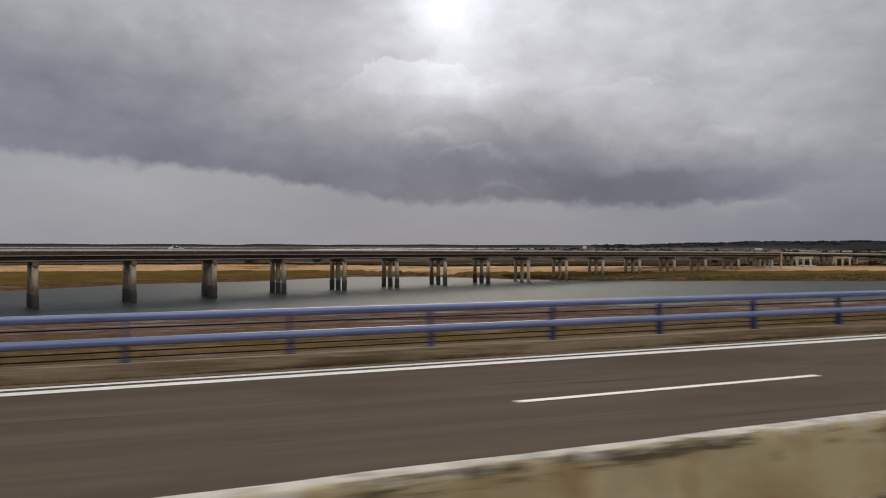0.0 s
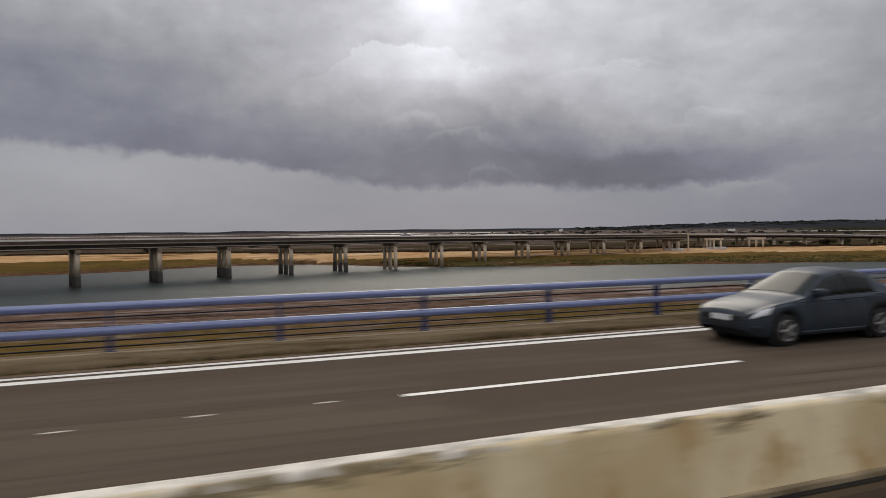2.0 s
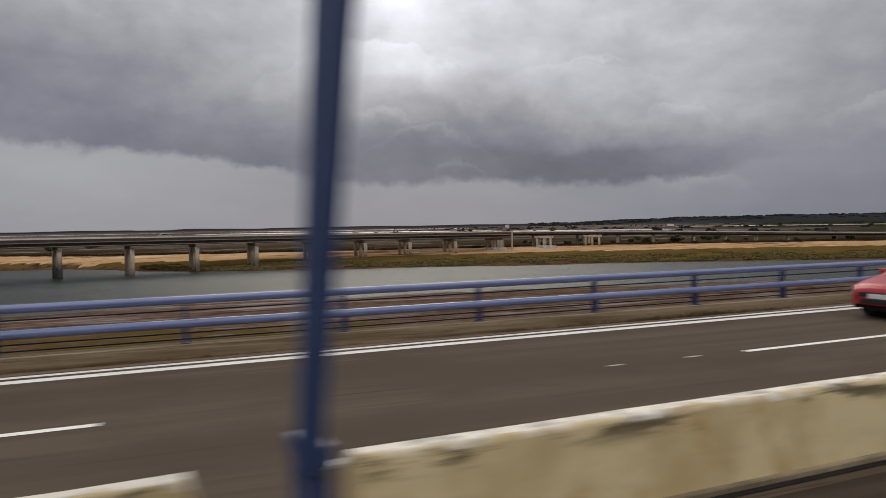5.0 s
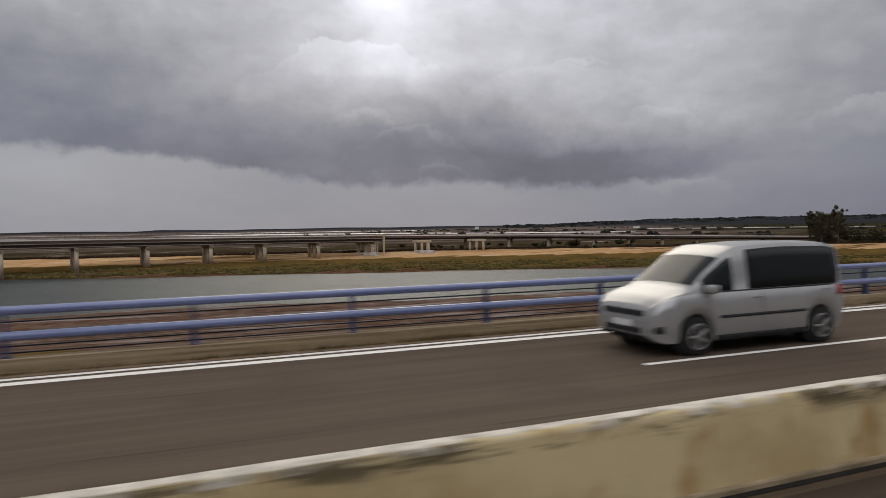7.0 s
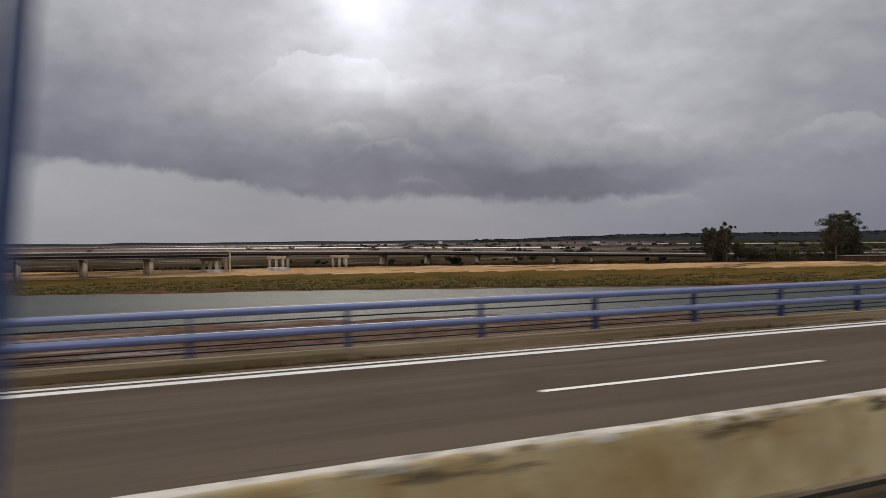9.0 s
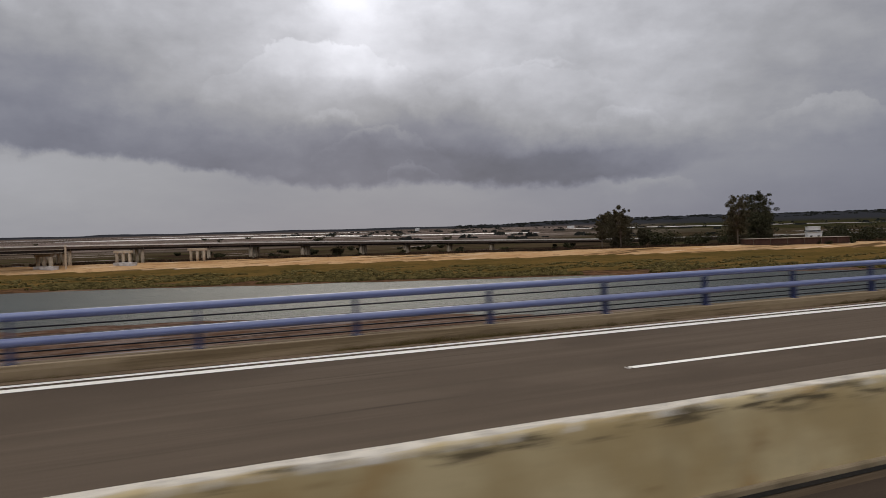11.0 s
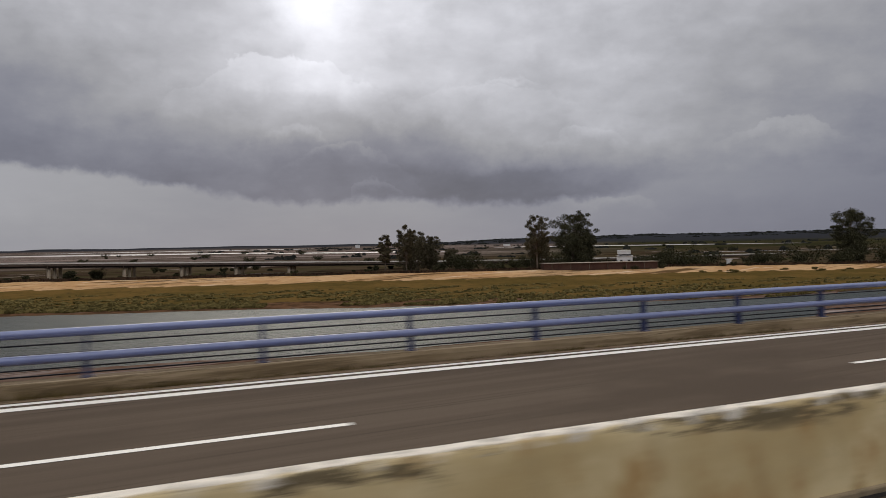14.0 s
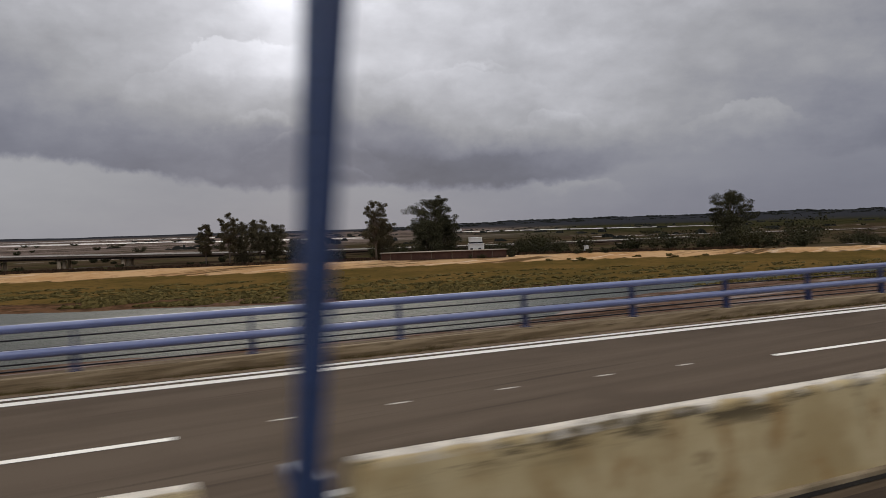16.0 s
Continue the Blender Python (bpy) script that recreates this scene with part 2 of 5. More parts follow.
def streaked(name, a, b, c, along, across, fine, rough, spec=0.18):
    """Two tones drawn out along the road, a third in narrow streaks, and a grain."""
    m, nt, p = material(name, a, rough, 0, spec)
    v = coords(nt, (along, across, across))
    col = blend(nt, soft_step(nt, 0.36, 0.64, fbm(nt, v, 1.0, 5, 0.6)), a, b)
    col = blend(nt, soft_step(nt, 0.55, 0.72, fbm(nt, coords(nt, (along * 1.7, across * 1.9, across * 1.9)), 1.3, 5, 0.65)), col, c)
    col = blend(nt, soft_step(nt, 0.48, 0.66, fbm(nt, coords(nt, (0.3, 0.5, 0.5)), 0.5, 4, 0.6)), col, tuple(0.9 * k for k in a))
    grain = fbm(nt, coords(nt), fine, 4, 0.7)
    col = blend(nt, socket_math(nt, "MULTIPLY", soft_step(nt, 0.5, 0.75, grain), 0.5), col, c)
    nt.links.new(col, p.inputs["Base Color"])
    bump(nt, p, grain, 0.25)
    return m


ASPHALT = streaked("asphalt", (0.0915, 0.0680, 0.0485), (0.116, 0.0875, 0.0630), (0.0670, 0.0495, 0.0352), 0.05, 1.6, 60, 0.92, 0.05)
LINE = speckled("road_paint", (0.88, 0.85, 0.76), (0.82, 0.78, 0.69), (0.66, 0.62, 0.54), 1.5, 25, 0.7)
LINE_DIM = speckled("worn_road_paint", (0.60, 0.55, 0.47), (0.50, 0.46, 0.39), (0.35, 0.32, 0.27), 1.5, 25, 0.8)
DIRT = streaked("shoulder_dirt", (0.175, 0.120, 0.072), (0.235, 0.168, 0.105), (0.052, 0.034, 0.017), 0.10, 9, 12, 0.95)
KERB = streaked("kerb_concrete", (0.25, 0.185, 0.110), (0.125, 0.087, 0.046), (0.065, 0.046, 0.022), 0.10, 7, 12, 0.92)
DECK = speckled("deck_concrete", (0.24, 0.22, 0.19), (0.18, 0.165, 0.14), None, 0.4, 8, 0.9)
BLUE = speckled("blue_paint", (0.085, 0.115, 0.275), (0.115, 0.148, 0.32), (0.055, 0.075, 0.19), 0.8, 14, 0.36, (1, 1, 1), 0.04, 0.7)
_gloss = BLUE.node_tree.nodes["Principled BSDF"].inputs
_gloss["Coat Weight"].default_value, _gloss["Coat Roughness"].default_value, _gloss["Coat IOR"].default_value = 0.9, 0.22, 1.7
BLUE_DARK = speckled("dark_blue_paint", (0.031, 0.056, 0.140), (0.041, 0.070, 0.165), (0.022, 0.038, 0.090), 0.8, 14, 0.45, (1, 1, 1), 0.05, 0.5)
WIRE = speckled("weathered_cable", (0.012, 0.012, 0.018), (0.022, 0.022, 0.028), None, 2, 30, 0.6)


def barrier_material(name, face, cap, moss, ochre):
    """Old cast concrete: flaking pale cap, cream face with drips, moss blots below the cap and rusty blooms."""
    m, nt, p = material(name, face, 0.92, 0, 0.2)
    v = coords(nt)
    fine = fbm(nt, v, 9, 5, 0.65)
    dull = tuple(k * f for k, f in zip(face, (0.76, 0.71, 0.62)))
    col = blend(nt, soft_step(nt, 0.40, 0.62, fbm(nt, v, 0.75, 5, 0.6)), face, dull)
    col = blend(nt, soft_step(nt, 0.52, 0.70, fbm(nt, coords(nt, (1, 1, 0.6)), 2.3, 5, 0.6)), col, ochre)
    # drips down the face
    drip = soft_step(nt, 0.52, 0.70, fbm(nt, coords(nt, (2.2, 2.2, 0.22)), 1.6, 4, 0.6))
    col = blend(nt, socket_math(nt, "MULTIPLY", drip, 0.3), col, tuple(0.5 * k for k in face))
    col = blend(nt, soft_step(nt, 0.55, 0.8, fine), col, tuple(0.72 * k for k in face))
    sep = nt.nodes.new("ShaderNodeSeparateXYZ")
    tc = nt.nodes.new("ShaderNodeTexCoord")
    nt.links.new(tc.outputs["UV"], sep.inputs[0])
    height = sep.outputs[1]
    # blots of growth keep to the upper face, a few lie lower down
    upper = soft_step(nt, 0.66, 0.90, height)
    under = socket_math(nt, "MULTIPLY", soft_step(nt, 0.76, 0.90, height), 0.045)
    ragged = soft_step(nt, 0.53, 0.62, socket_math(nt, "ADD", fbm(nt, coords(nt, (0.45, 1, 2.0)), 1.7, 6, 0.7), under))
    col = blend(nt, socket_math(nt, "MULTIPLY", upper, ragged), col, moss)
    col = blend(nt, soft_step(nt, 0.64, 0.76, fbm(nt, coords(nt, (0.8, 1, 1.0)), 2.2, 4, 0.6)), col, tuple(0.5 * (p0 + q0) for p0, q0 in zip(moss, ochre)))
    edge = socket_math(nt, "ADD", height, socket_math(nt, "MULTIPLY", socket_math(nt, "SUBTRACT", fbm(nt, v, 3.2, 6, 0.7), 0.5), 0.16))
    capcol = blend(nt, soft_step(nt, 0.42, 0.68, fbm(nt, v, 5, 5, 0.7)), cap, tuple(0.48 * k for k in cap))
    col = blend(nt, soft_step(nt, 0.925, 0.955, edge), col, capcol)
    # each block has weathered its own way: its object colour holds how pale it is
    info = nt.nodes.new("ShaderNodeObjectInfo")
    tone = nt.nodes.new("ShaderNodeSeparateColor")
    nt.links.new(info.outputs["Color"], tone.inputs[0])
    mul = nt.nodes.new("ShaderNodeVectorMath")
    mul.operation = "SCALE"
    nt.links.new(col, mul.inputs[0])
    nt.links.new(socket_math(nt, "MULTIPLY", tone.outputs[0], 1.34), mul.inputs["Scale"])
    nt.links.new(mul.outputs[0], p.inputs["Base Color"])
    bump(nt, p, fine, 0.35)
    return m


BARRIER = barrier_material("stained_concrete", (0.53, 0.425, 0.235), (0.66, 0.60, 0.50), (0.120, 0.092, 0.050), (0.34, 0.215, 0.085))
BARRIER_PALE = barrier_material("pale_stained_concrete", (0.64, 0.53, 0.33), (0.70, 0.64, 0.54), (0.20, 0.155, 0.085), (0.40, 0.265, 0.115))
BARRIER_NEW = barrier_material("clean_concrete", (0.46, 0.405, 0.315), (0.60, 0.55, 0.46), (0.38, 0.335, 0.26), (0.42, 0.36, 0.27))
PIER = speckled("pier_concrete", (0.58, 0.47, 0.34), (0.44, 0.345, 0.245), (0.26, 0.195, 0.13), 0.35, 3.0, 0.9, (1, 1, 0.35))
CAP_BEAM = speckled("grimy_cap_concrete", (0.20, 0.150, 0.105), (0.28, 0.215, 0.155), (0.11, 0.08, 0.055), 0.5, 3, 0.9)
PIER_WET = speckled("tidal_pier_concrete", (0.055, 0.05, 0.042), (0.09, 0.08, 0.066), (0.035, 0.03, 0.026), 0.6, 4, 0.7)
# near-black: the shadow band below the slabs is put into the girder's colour
BEAM_DARK = speckled("shade_dark_girder", (0.018, 0.012, 0.009), (0.032, 0.022, 0.016), None, 0.2, 2, 0.8, (0.3, 0.3, 1))
BEAM = speckled("pale_beam_concrete", (0.36, 0.295, 0.225), (0.25, 0.20, 0.15), None, 0.15, 2, 0.9)
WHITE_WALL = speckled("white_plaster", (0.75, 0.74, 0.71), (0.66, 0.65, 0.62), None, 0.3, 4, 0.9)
GRAFFITI = speckled("painted_concrete", (0.62, 0.60, 0.58), (0.30, 0.26, 0.23), (0.5, 0.42, 0.4), 0.5, 2, 0.9)
BARK = speckled("bark", (0.10, 0.075, 0.055), (0.15, 0.115, 0.085), None, 1.5, 8, 0.95)
PALE_STEEL = speckled("galvanised_steel", (0.52, 0.52, 0.50), (0.42, 0.42, 0.40), None, 3, 20, 0.6)
RUSTY = speckled("rusty_steel", (0.11, 0.075, 0.05), (0.07, 0.045, 0.03), None, 4, 20, 0.85)


def leaf_material(name, a, b):
    m, nt, p = material(name, a, 0.85, 0, 0.1)
    g = nt.nodes.new("ShaderNodeNewGeometry")
    nt.links.new(blend(nt, g.outputs["Random Per Island"], a, b), p.inputs["Base Color"])
    return m


LEAF = leaf_material("eucalyptus_leaves", (0.050, 0.043, 0.024), (0.120, 0.098, 0.056))
LEAF_DARK = leaf_material("pine_needles", (0.030, 0.030, 0.016), (0.080, 0.072, 0.036))
LEAF_SHRUB = leaf_material("shrub_leaves", (0.034, 0.033, 0.014), (0.062, 0.056, 0.026))
BUSH_LEAF = leaf_material("dark_bush_leaves", (0.026, 0.026, 0.012), (0.050, 0.047, 0.021))
FAR_LEAF = leaf_material("far_wood_leaves", (0.022, 0.024, 0.020), (0.040, 0.041, 0.034))
REED_LEAF = leaf_material("reed_leaves", (0.030, 0.018, 0.011), (0.085, 0.050, 0.028))
VERGE_LEAF = leaf_material("verge_grass_blades", (0.060, 0.045, 0.016), (0.180, 0.130, 0.050))
SALT_LEAF = leaf_material("saltmarsh_leaves", (0.074, 0.060, 0.020), (0.240, 0.185, 0.066))


def ground_material():
    """Mud, grass, sand and marsh, by the zones of the ground sheet, with ragged edges."""
    m, nt, p = material("river_ground", (0.2, 0.15, 0.1), 1.0, 0, 0.0)
    at = nt.nodes.new("ShaderNodeAttribute")
    at.attribute_name = "zone"
    sep = nt.nodes.new("ShaderNodeSeparateColor")
    nt.links.new(at.outputs["Color"], sep.inputs[0])
    v = coords(nt)
    n1, n2, n3 = fbm(nt, v, 0.06, 6, 0.65), fbm(nt, v, 0.4, 6, 0.7), fbm(nt, coords(nt, (0.25, 1, 1)), 0.02, 5, 0.6)
    edge = socket_math(nt, "MULTIPLY", socket_math(nt, "SUBTRACT", fbm(nt, v, 0.13, 7, 0.75), 0.5), 1.0)
    # marsh: brown, green and reddish belts
    marsh = blend(nt, soft_step(nt, 0.40, 0.56, n3), (0.036, 0.025, 0.014), (0.066, 0.048, 0.028))
    marsh = blend(nt, soft_step(nt, 0.50, 0.64, n1), marsh, (0.040, 0.038, 0.015))
    marsh = blend(nt, soft_step(nt, 0.6, 0.8, n2), marsh, (0.022, 0.022, 0.014))
    # wet pools, dead growth and pale tufts close behind the dyke
    marsh = blend(nt, soft_step(nt, 0.52, 0.60, fbm(nt, coords(nt, (0.3, 1, 1)), 0.07, 6, 0.65)), marsh, (0.034, 0.020, 0.014))
    marsh = blend(nt, soft_step(nt, 0.60, 0.66, fbm(nt, coords(nt, (0.25, 1, 1)), 0.055, 5, 0.6)), marsh, (0.26, 0.21, 0.18))
    # the far flats lie in long mauve and dark belts; fields lie inland
    place = nt.nodes.new("ShaderNodeSeparateXYZ")
    nt.links.new(v, place.inputs[0])
    belts = fbm(nt, coords(nt, (0.08, 1, 1)), 0.016, 6, 0.7)
    flats = blend(nt, soft_step(nt, 0.43, 0.49, belts), (0.044, 0.033, 0.025), (0.140, 0.106, 0.088))
    flats = blend(nt, soft_step(nt, 0.55, 0.60, belts), flats, (0.27, 0.215, 0.19))
    flats = blend(nt, soft_step(nt, 0.55, 0.62, fbm(nt, coords(nt, (0.2, 1, 1)), 0.024, 5, 0.65)), flats, (0.040, 0.034, 0.018))
    fields = blend(nt, soft_step(nt, 0.46, 0.54, belts), (0.024, 0.024, 0.010), (0.042, 0.036, 0.017))
    fields = blend(nt, soft_step(nt, 0.55, 0.63, n1), fields, (0.013, 0.014, 0.006))
    flats = blend(nt, soft_step(nt, 0, 500, socket_math(nt, "SUBTRACT", place.outputs[0], socket_math(nt, "MULTIPLY", place.outputs[1], 0.85))), flats, fields)
    marsh = blend(nt, soft_step(nt, 430, 640, place.outputs[1]), marsh, flats)
    marsh = blend(nt, at.outputs["Alpha"], (0.030, 0.031, 0.035), marsh)
    mud = blend(nt, soft_step(nt, 0.4, 0.62, n2), (0.135, 0.090, 0.067), (0.088, 0.048, 0.030))
    mud = blend(nt, soft_step(nt, 0.5, 0.7, fbm(nt, coords(nt, (0.15, 1, 1)), 0.25, 5, 0.6)), mud, (0.27, 0.225, 0.205))
    mud = blend(nt, soft_step(nt, 0.54, 0.64, fbm(nt, coords(nt, (0.05, 1, 1)), 0.55, 5, 0.65)), mud, (0.040, 0.027, 0.020))
    # the far bank's foot is bare red-brown earth
    beyond = socket_math(nt, "SUBTRACT", socket_math(nt, "ADD", place.outputs[1], socket_math(nt, "MULTIPLY", socket_math(nt, "MAXIMUM", socket_math(nt, "SUBTRACT", place.outputs[0], 200), 0), 0.28)), 210)
    earth = blend(nt, soft_step(nt, 0.42, 0.60, n2), (0.120, 0.064, 0.034), (0.060, 0.034, 0.018))
    earth = blend(nt, soft_step(nt, 0.56, 0.68, fbm(nt, coords(nt, (0.12, 1, 1)), 0.3, 5, 0.6)), earth, (0.19, 0.125, 0.085))
    mud = blend(nt, soft_step(nt, -15, 15, beyond), mud, earth)
    grass = blend(nt, soft_step(nt, 0.38, 0.62, n1), (0.132, 0.080, 0.025), (0.088, 0.060, 0.018))
    grass = blend(nt, soft_step(nt, 0.5, 0.72, n2), grass, (0.050, 0.041, 0.016))
    sand = blend(nt, soft_step(nt, 0.4, 0.65, n1), (0.48, 0.305, 0.155), (0.40, 0.225, 0.098))
    sand = blend(nt, soft_step(nt, 0.50, 0.70, n2), sand, (0.27, 0.155, 0.075))
    sand = blend(nt, soft_step(nt, 0.56, 0.66, fbm(nt, coords(nt, (0.2, 1, 1)), 0.16, 6, 0.7)), sand, (0.60, 0.45, 0.30))
    sand = blend(nt, soft_step(nt, 0.53, 0.62, fbm(nt, coords(nt, (0.15, 1, 1)), 0.11, 6, 0.7)), sand, (0.115, 0.068, 0.030))
    step = lambda s: soft_step(nt, 0.38, 0.62, socket_math(nt, "ADD", s, edge))
    col = blend(nt, step(sep.outputs[0]), marsh, mud)
    col = blend(nt, step(sep.outputs[1]), col, grass)
    col = blend(nt, step(sep.outputs[2]), col, sand)
    nt.links.new(col, p.inputs["Base Color"])
    bump(nt, p, n2, 0.6, 0.3)
    return m


def water_material(name, base, scale, gloss):
    m, nt, p = material(name, base, 0.4, 0, gloss)
    v = coords(nt, (0.6, 1.6, 1))
    h = fbm(nt, v, scale, 5, 0.6)
    col = blend(nt, soft_step(nt, 0.35, 0.65, fbm(nt, coords(nt, (0.35, 1, 1)), 0.03, 4, 0.6)), base, tuple(0.7 * k for k in base))
    col = blend(nt, soft_step(nt, 0.50, 0.66, fbm(nt, coords(nt, (0.22, 1, 1)), 0.22, 5, 0.65)), col, tuple(0.5 * k for k in base))
    nt.links.new(col, p.inputs["Base Color"])
    bump(nt, p, h, 0.9, 0.5)
    return m


GROUND = ground_material()
WATER = water_material("river_water", (0.036, 0.046, 0.042), 0.5, 0.050)
PAN_WATER = water_material("shallow_pan_water", (0.50, 0.44, 0.41), 0.05, 0.2)

BLUE_POST = speckled("post_blue_paint", (0.034, 0.046, 0.128), (0.046, 0.060, 0.150), (0.022, 0.030, 0.080), 0.8, 14, 0.5, (1, 1, 1), 0.05, 0.4)
RAILING = speckled("rusty_railing", (0.078, 0.053, 0.038), (0.115, 0.082, 0.062), (0.045, 0.030, 0.022), 0.3, 3, 0.85)
OWN_ROAD = streaked("dusty_asphalt", (0.048, 0.033, 0.021), (0.066, 0.046, 0.030), (0.030, 0.020, 0.013), 0.08, 3, 30, 0.92)
GUTTER = streaked("dirt_in_gutter", (0.082, 0.056, 0.033), (0.115, 0.082, 0.050), (0.040, 0.027, 0.016), 0.3, 8, 10, 0.95)
PARAPET = speckled("pale_parapet_concrete", (0.78, 0.72, 0.64), (0.68, 0.62, 0.54), None, 0.1, 2, 0.9)
FOOTING = speckled("rough_footing_concrete", (0.36, 0.28, 0.17), (0.20, 0.15, 0.085), (0.05, 0.038, 0.022), 1.6, 9, 0.95)
# pale concrete with the highlight along the kerb's edge put into the colour
KERB_EDGE = streaked("kerb_edge_highlight", (0.36, 0.275, 0.175), (0.17, 0.122, 0.07), (0.08, 0.057, 0.03), 0.12, 6, 12, 0.9)
# near-black that stands in for the shadow gap at the barrier's foot
JOINT = speckled("shadow_gap_black", (0.010, 0.008, 0.006), (0.018, 0.014, 0.010), None, 2, 20, 0.95)
# ---- helpers for meshes ----
def mesh_object(name, verts, faces, mat, smooth=False):
    me = bpy.data.meshes.new(name)
    me.from_pydata([tuple(v) for v in verts], [], faces)
    me.materials.append(mat)
    if smooth:
        me.polygons.foreach_set("use_smooth", [True] * len(me.polygons))
    me.update()
    return new(name, me)


def part(name, bm, mat, parent, label="", smooth=False):
    """Links a bmesh as one mesh object under a thing or under a part."""
    me = bpy.data.meshes.new(name)
    bm.to_mesh(me)
    bm.free()
    me.materials.append(mat)
    if smooth:
        me.polygons.foreach_set("use_smooth", [True] * len(me.polygons))
    ob = new(name, me)
    ob.parent = parent
    return tagged(ob, label)


def piece(name, me, parent, m):
    ob = new(name, me)
    ob.parent = parent
    ob.matrix_basis = m
    return ob


def thing(name, m, label, category, group="", kind=""):
    e = new(name)
    e.empty_display_size = 0.3
    e.matrix_world = m
    return tagged(e, label, category, group, kind)


def add_box(bm, x0, x1, y0, y1, z0, z1, bevel=0.0):
    g = bmesh.ops.create_cube(bm, size=1.0)
    for v in g["verts"]:
        v.co = Vector(((x0 + x1) / 2 + v.co.x * (x1 - x0), (y0 + y1) / 2 + v.co.y * (y1 - y0), (z0 + z1) / 2 + v.co.z * (z1 - z0)))
    if bevel:
        edges = list({e for v in g["verts"] for e in v.link_edges})
        bmesh.ops.bevel(bm, geom=edges, offset=bevel, segments=2, affect="EDGES", profile=0.6)
    return bm


def add_tube(bm, pts, radii, seg=10, caps=True):
    """A round bar through the points, with a radius at each."""
    rings = []
    for i, (p, r) in enumerate(zip(pts, radii)):
        a = pts[min(i + 1, len(pts) - 1)] - pts[max(i - 1, 0)]
        q = a.to_track_quat("Z", "Y")
        rings.append([bm.verts.new(p + q @ Vector((r * math.cos(k * 2 * math.pi / seg), r * math.sin(k * 2 * math.pi / seg), 0))) for k in range(seg)])
    for lo, hi in zip(rings, rings[1:]):
        for k in range(seg):
            bm.faces.new((lo[k], lo[(k + 1) % seg], hi[(k + 1) % seg], hi[k]))
    if caps:
        bm.faces.new(rings[0][::-1])
        bm.faces.new(rings[-1])
    return bm


def sweep(name, section, s0, s1, step, mat, closed=False, lift=None, smooth=False, ends=True):
    """A section of (offset, height) points carried along the road; its height runs in the map's v."""
    n = max(1, int(math.ceil((s1 - s0) / step)))
    m = len(section)
    zs = [z for d, z in section]
    z_lo, z_hi = min(zs), max(zs)
    verts, faces = [], []
    for i in range(n + 1):
        s = s0 + (s1 - s0) * i / n
        f = lift(s) if lift else 1.0
        for d, z in section:
            verts.append(road(s, d, z * f))
    span = m if closed else m - 1
    for i in range(n):
        for k in range(span):
            a, b = i * m + k, i * m + (k + 1) % m
            faces.append((a, b, b + m, a + m))
    if closed and ends:
        faces.append(tuple(range(m))[::-1])
        faces.append(tuple(n * m + k for k in range(m)))
    ob = mesh_object(name, verts, faces, mat, smooth)
    uv = ob.data.uv_layers.new(name="UVMap")
    for loop in ob.data.loops:
        z = section[loop.vertex_index % m][1]
        uv.data[loop.index].uv = (0.0, (z - z_lo) / max(1e-6, z_hi - z_lo))
    return ob


def pl(x, table):
    """A value from a table of (place, value) rows, straight between them."""
    return float(np.interp(x, [a for a, b in table], [b for a, b in table]))


# ---- ground: one sheet out to the horizon ----
WATER_Z = -12.0
FAR_SHORE = [(-900, 205), (-200, 228), (-62, 250), (-24, 279), (22, 292), (60, 318), (98, 312), (122, 278), (140, 262), (174, 250), (213, 238), (250, 226), (290, 214), (346, 191), (366, 183), (407, 166), (445, 145), (470, 132), (560, 96), (646, 55), (760, -10), (1200, -300)]
GRASS_TOP = [(-900, 330), (-200, 345), (-19, 352), (60, 335), (99, 306), (179, 287), (240, 280), (300, 268), (330, 262), (393, 240), (427, 232), (474, 214), (545, 194), (600, 166), (646, 138), (760, 70), (1200, -210)]
SAND_WIDE = [(-900, 60), (-19, 45), (100, 30), (300, 26), (324, 26), (433, 18), (480, 18), (565, 20), (600, 14), (650, 10), (1200, 9)]
NEAR_MUD = [(-900, 165), (-30, 160), (77, 151), (200, 145), (250, 138), (300, 128), (340, 108), (420, 88), (470, 84), (500, 100), (564, 108), (640, 88), (760, 20), (1200, -260)]
NEAR_GREEN = [(-900, 122), (0, 120), (120, 114), (200, 98), (300, 84), (420, 62), (560, 58), (1200, -400)]


MUD_FOOT = [(0, 4.6), (80, 2.4), (150, 2.4), (240, 4.6)]


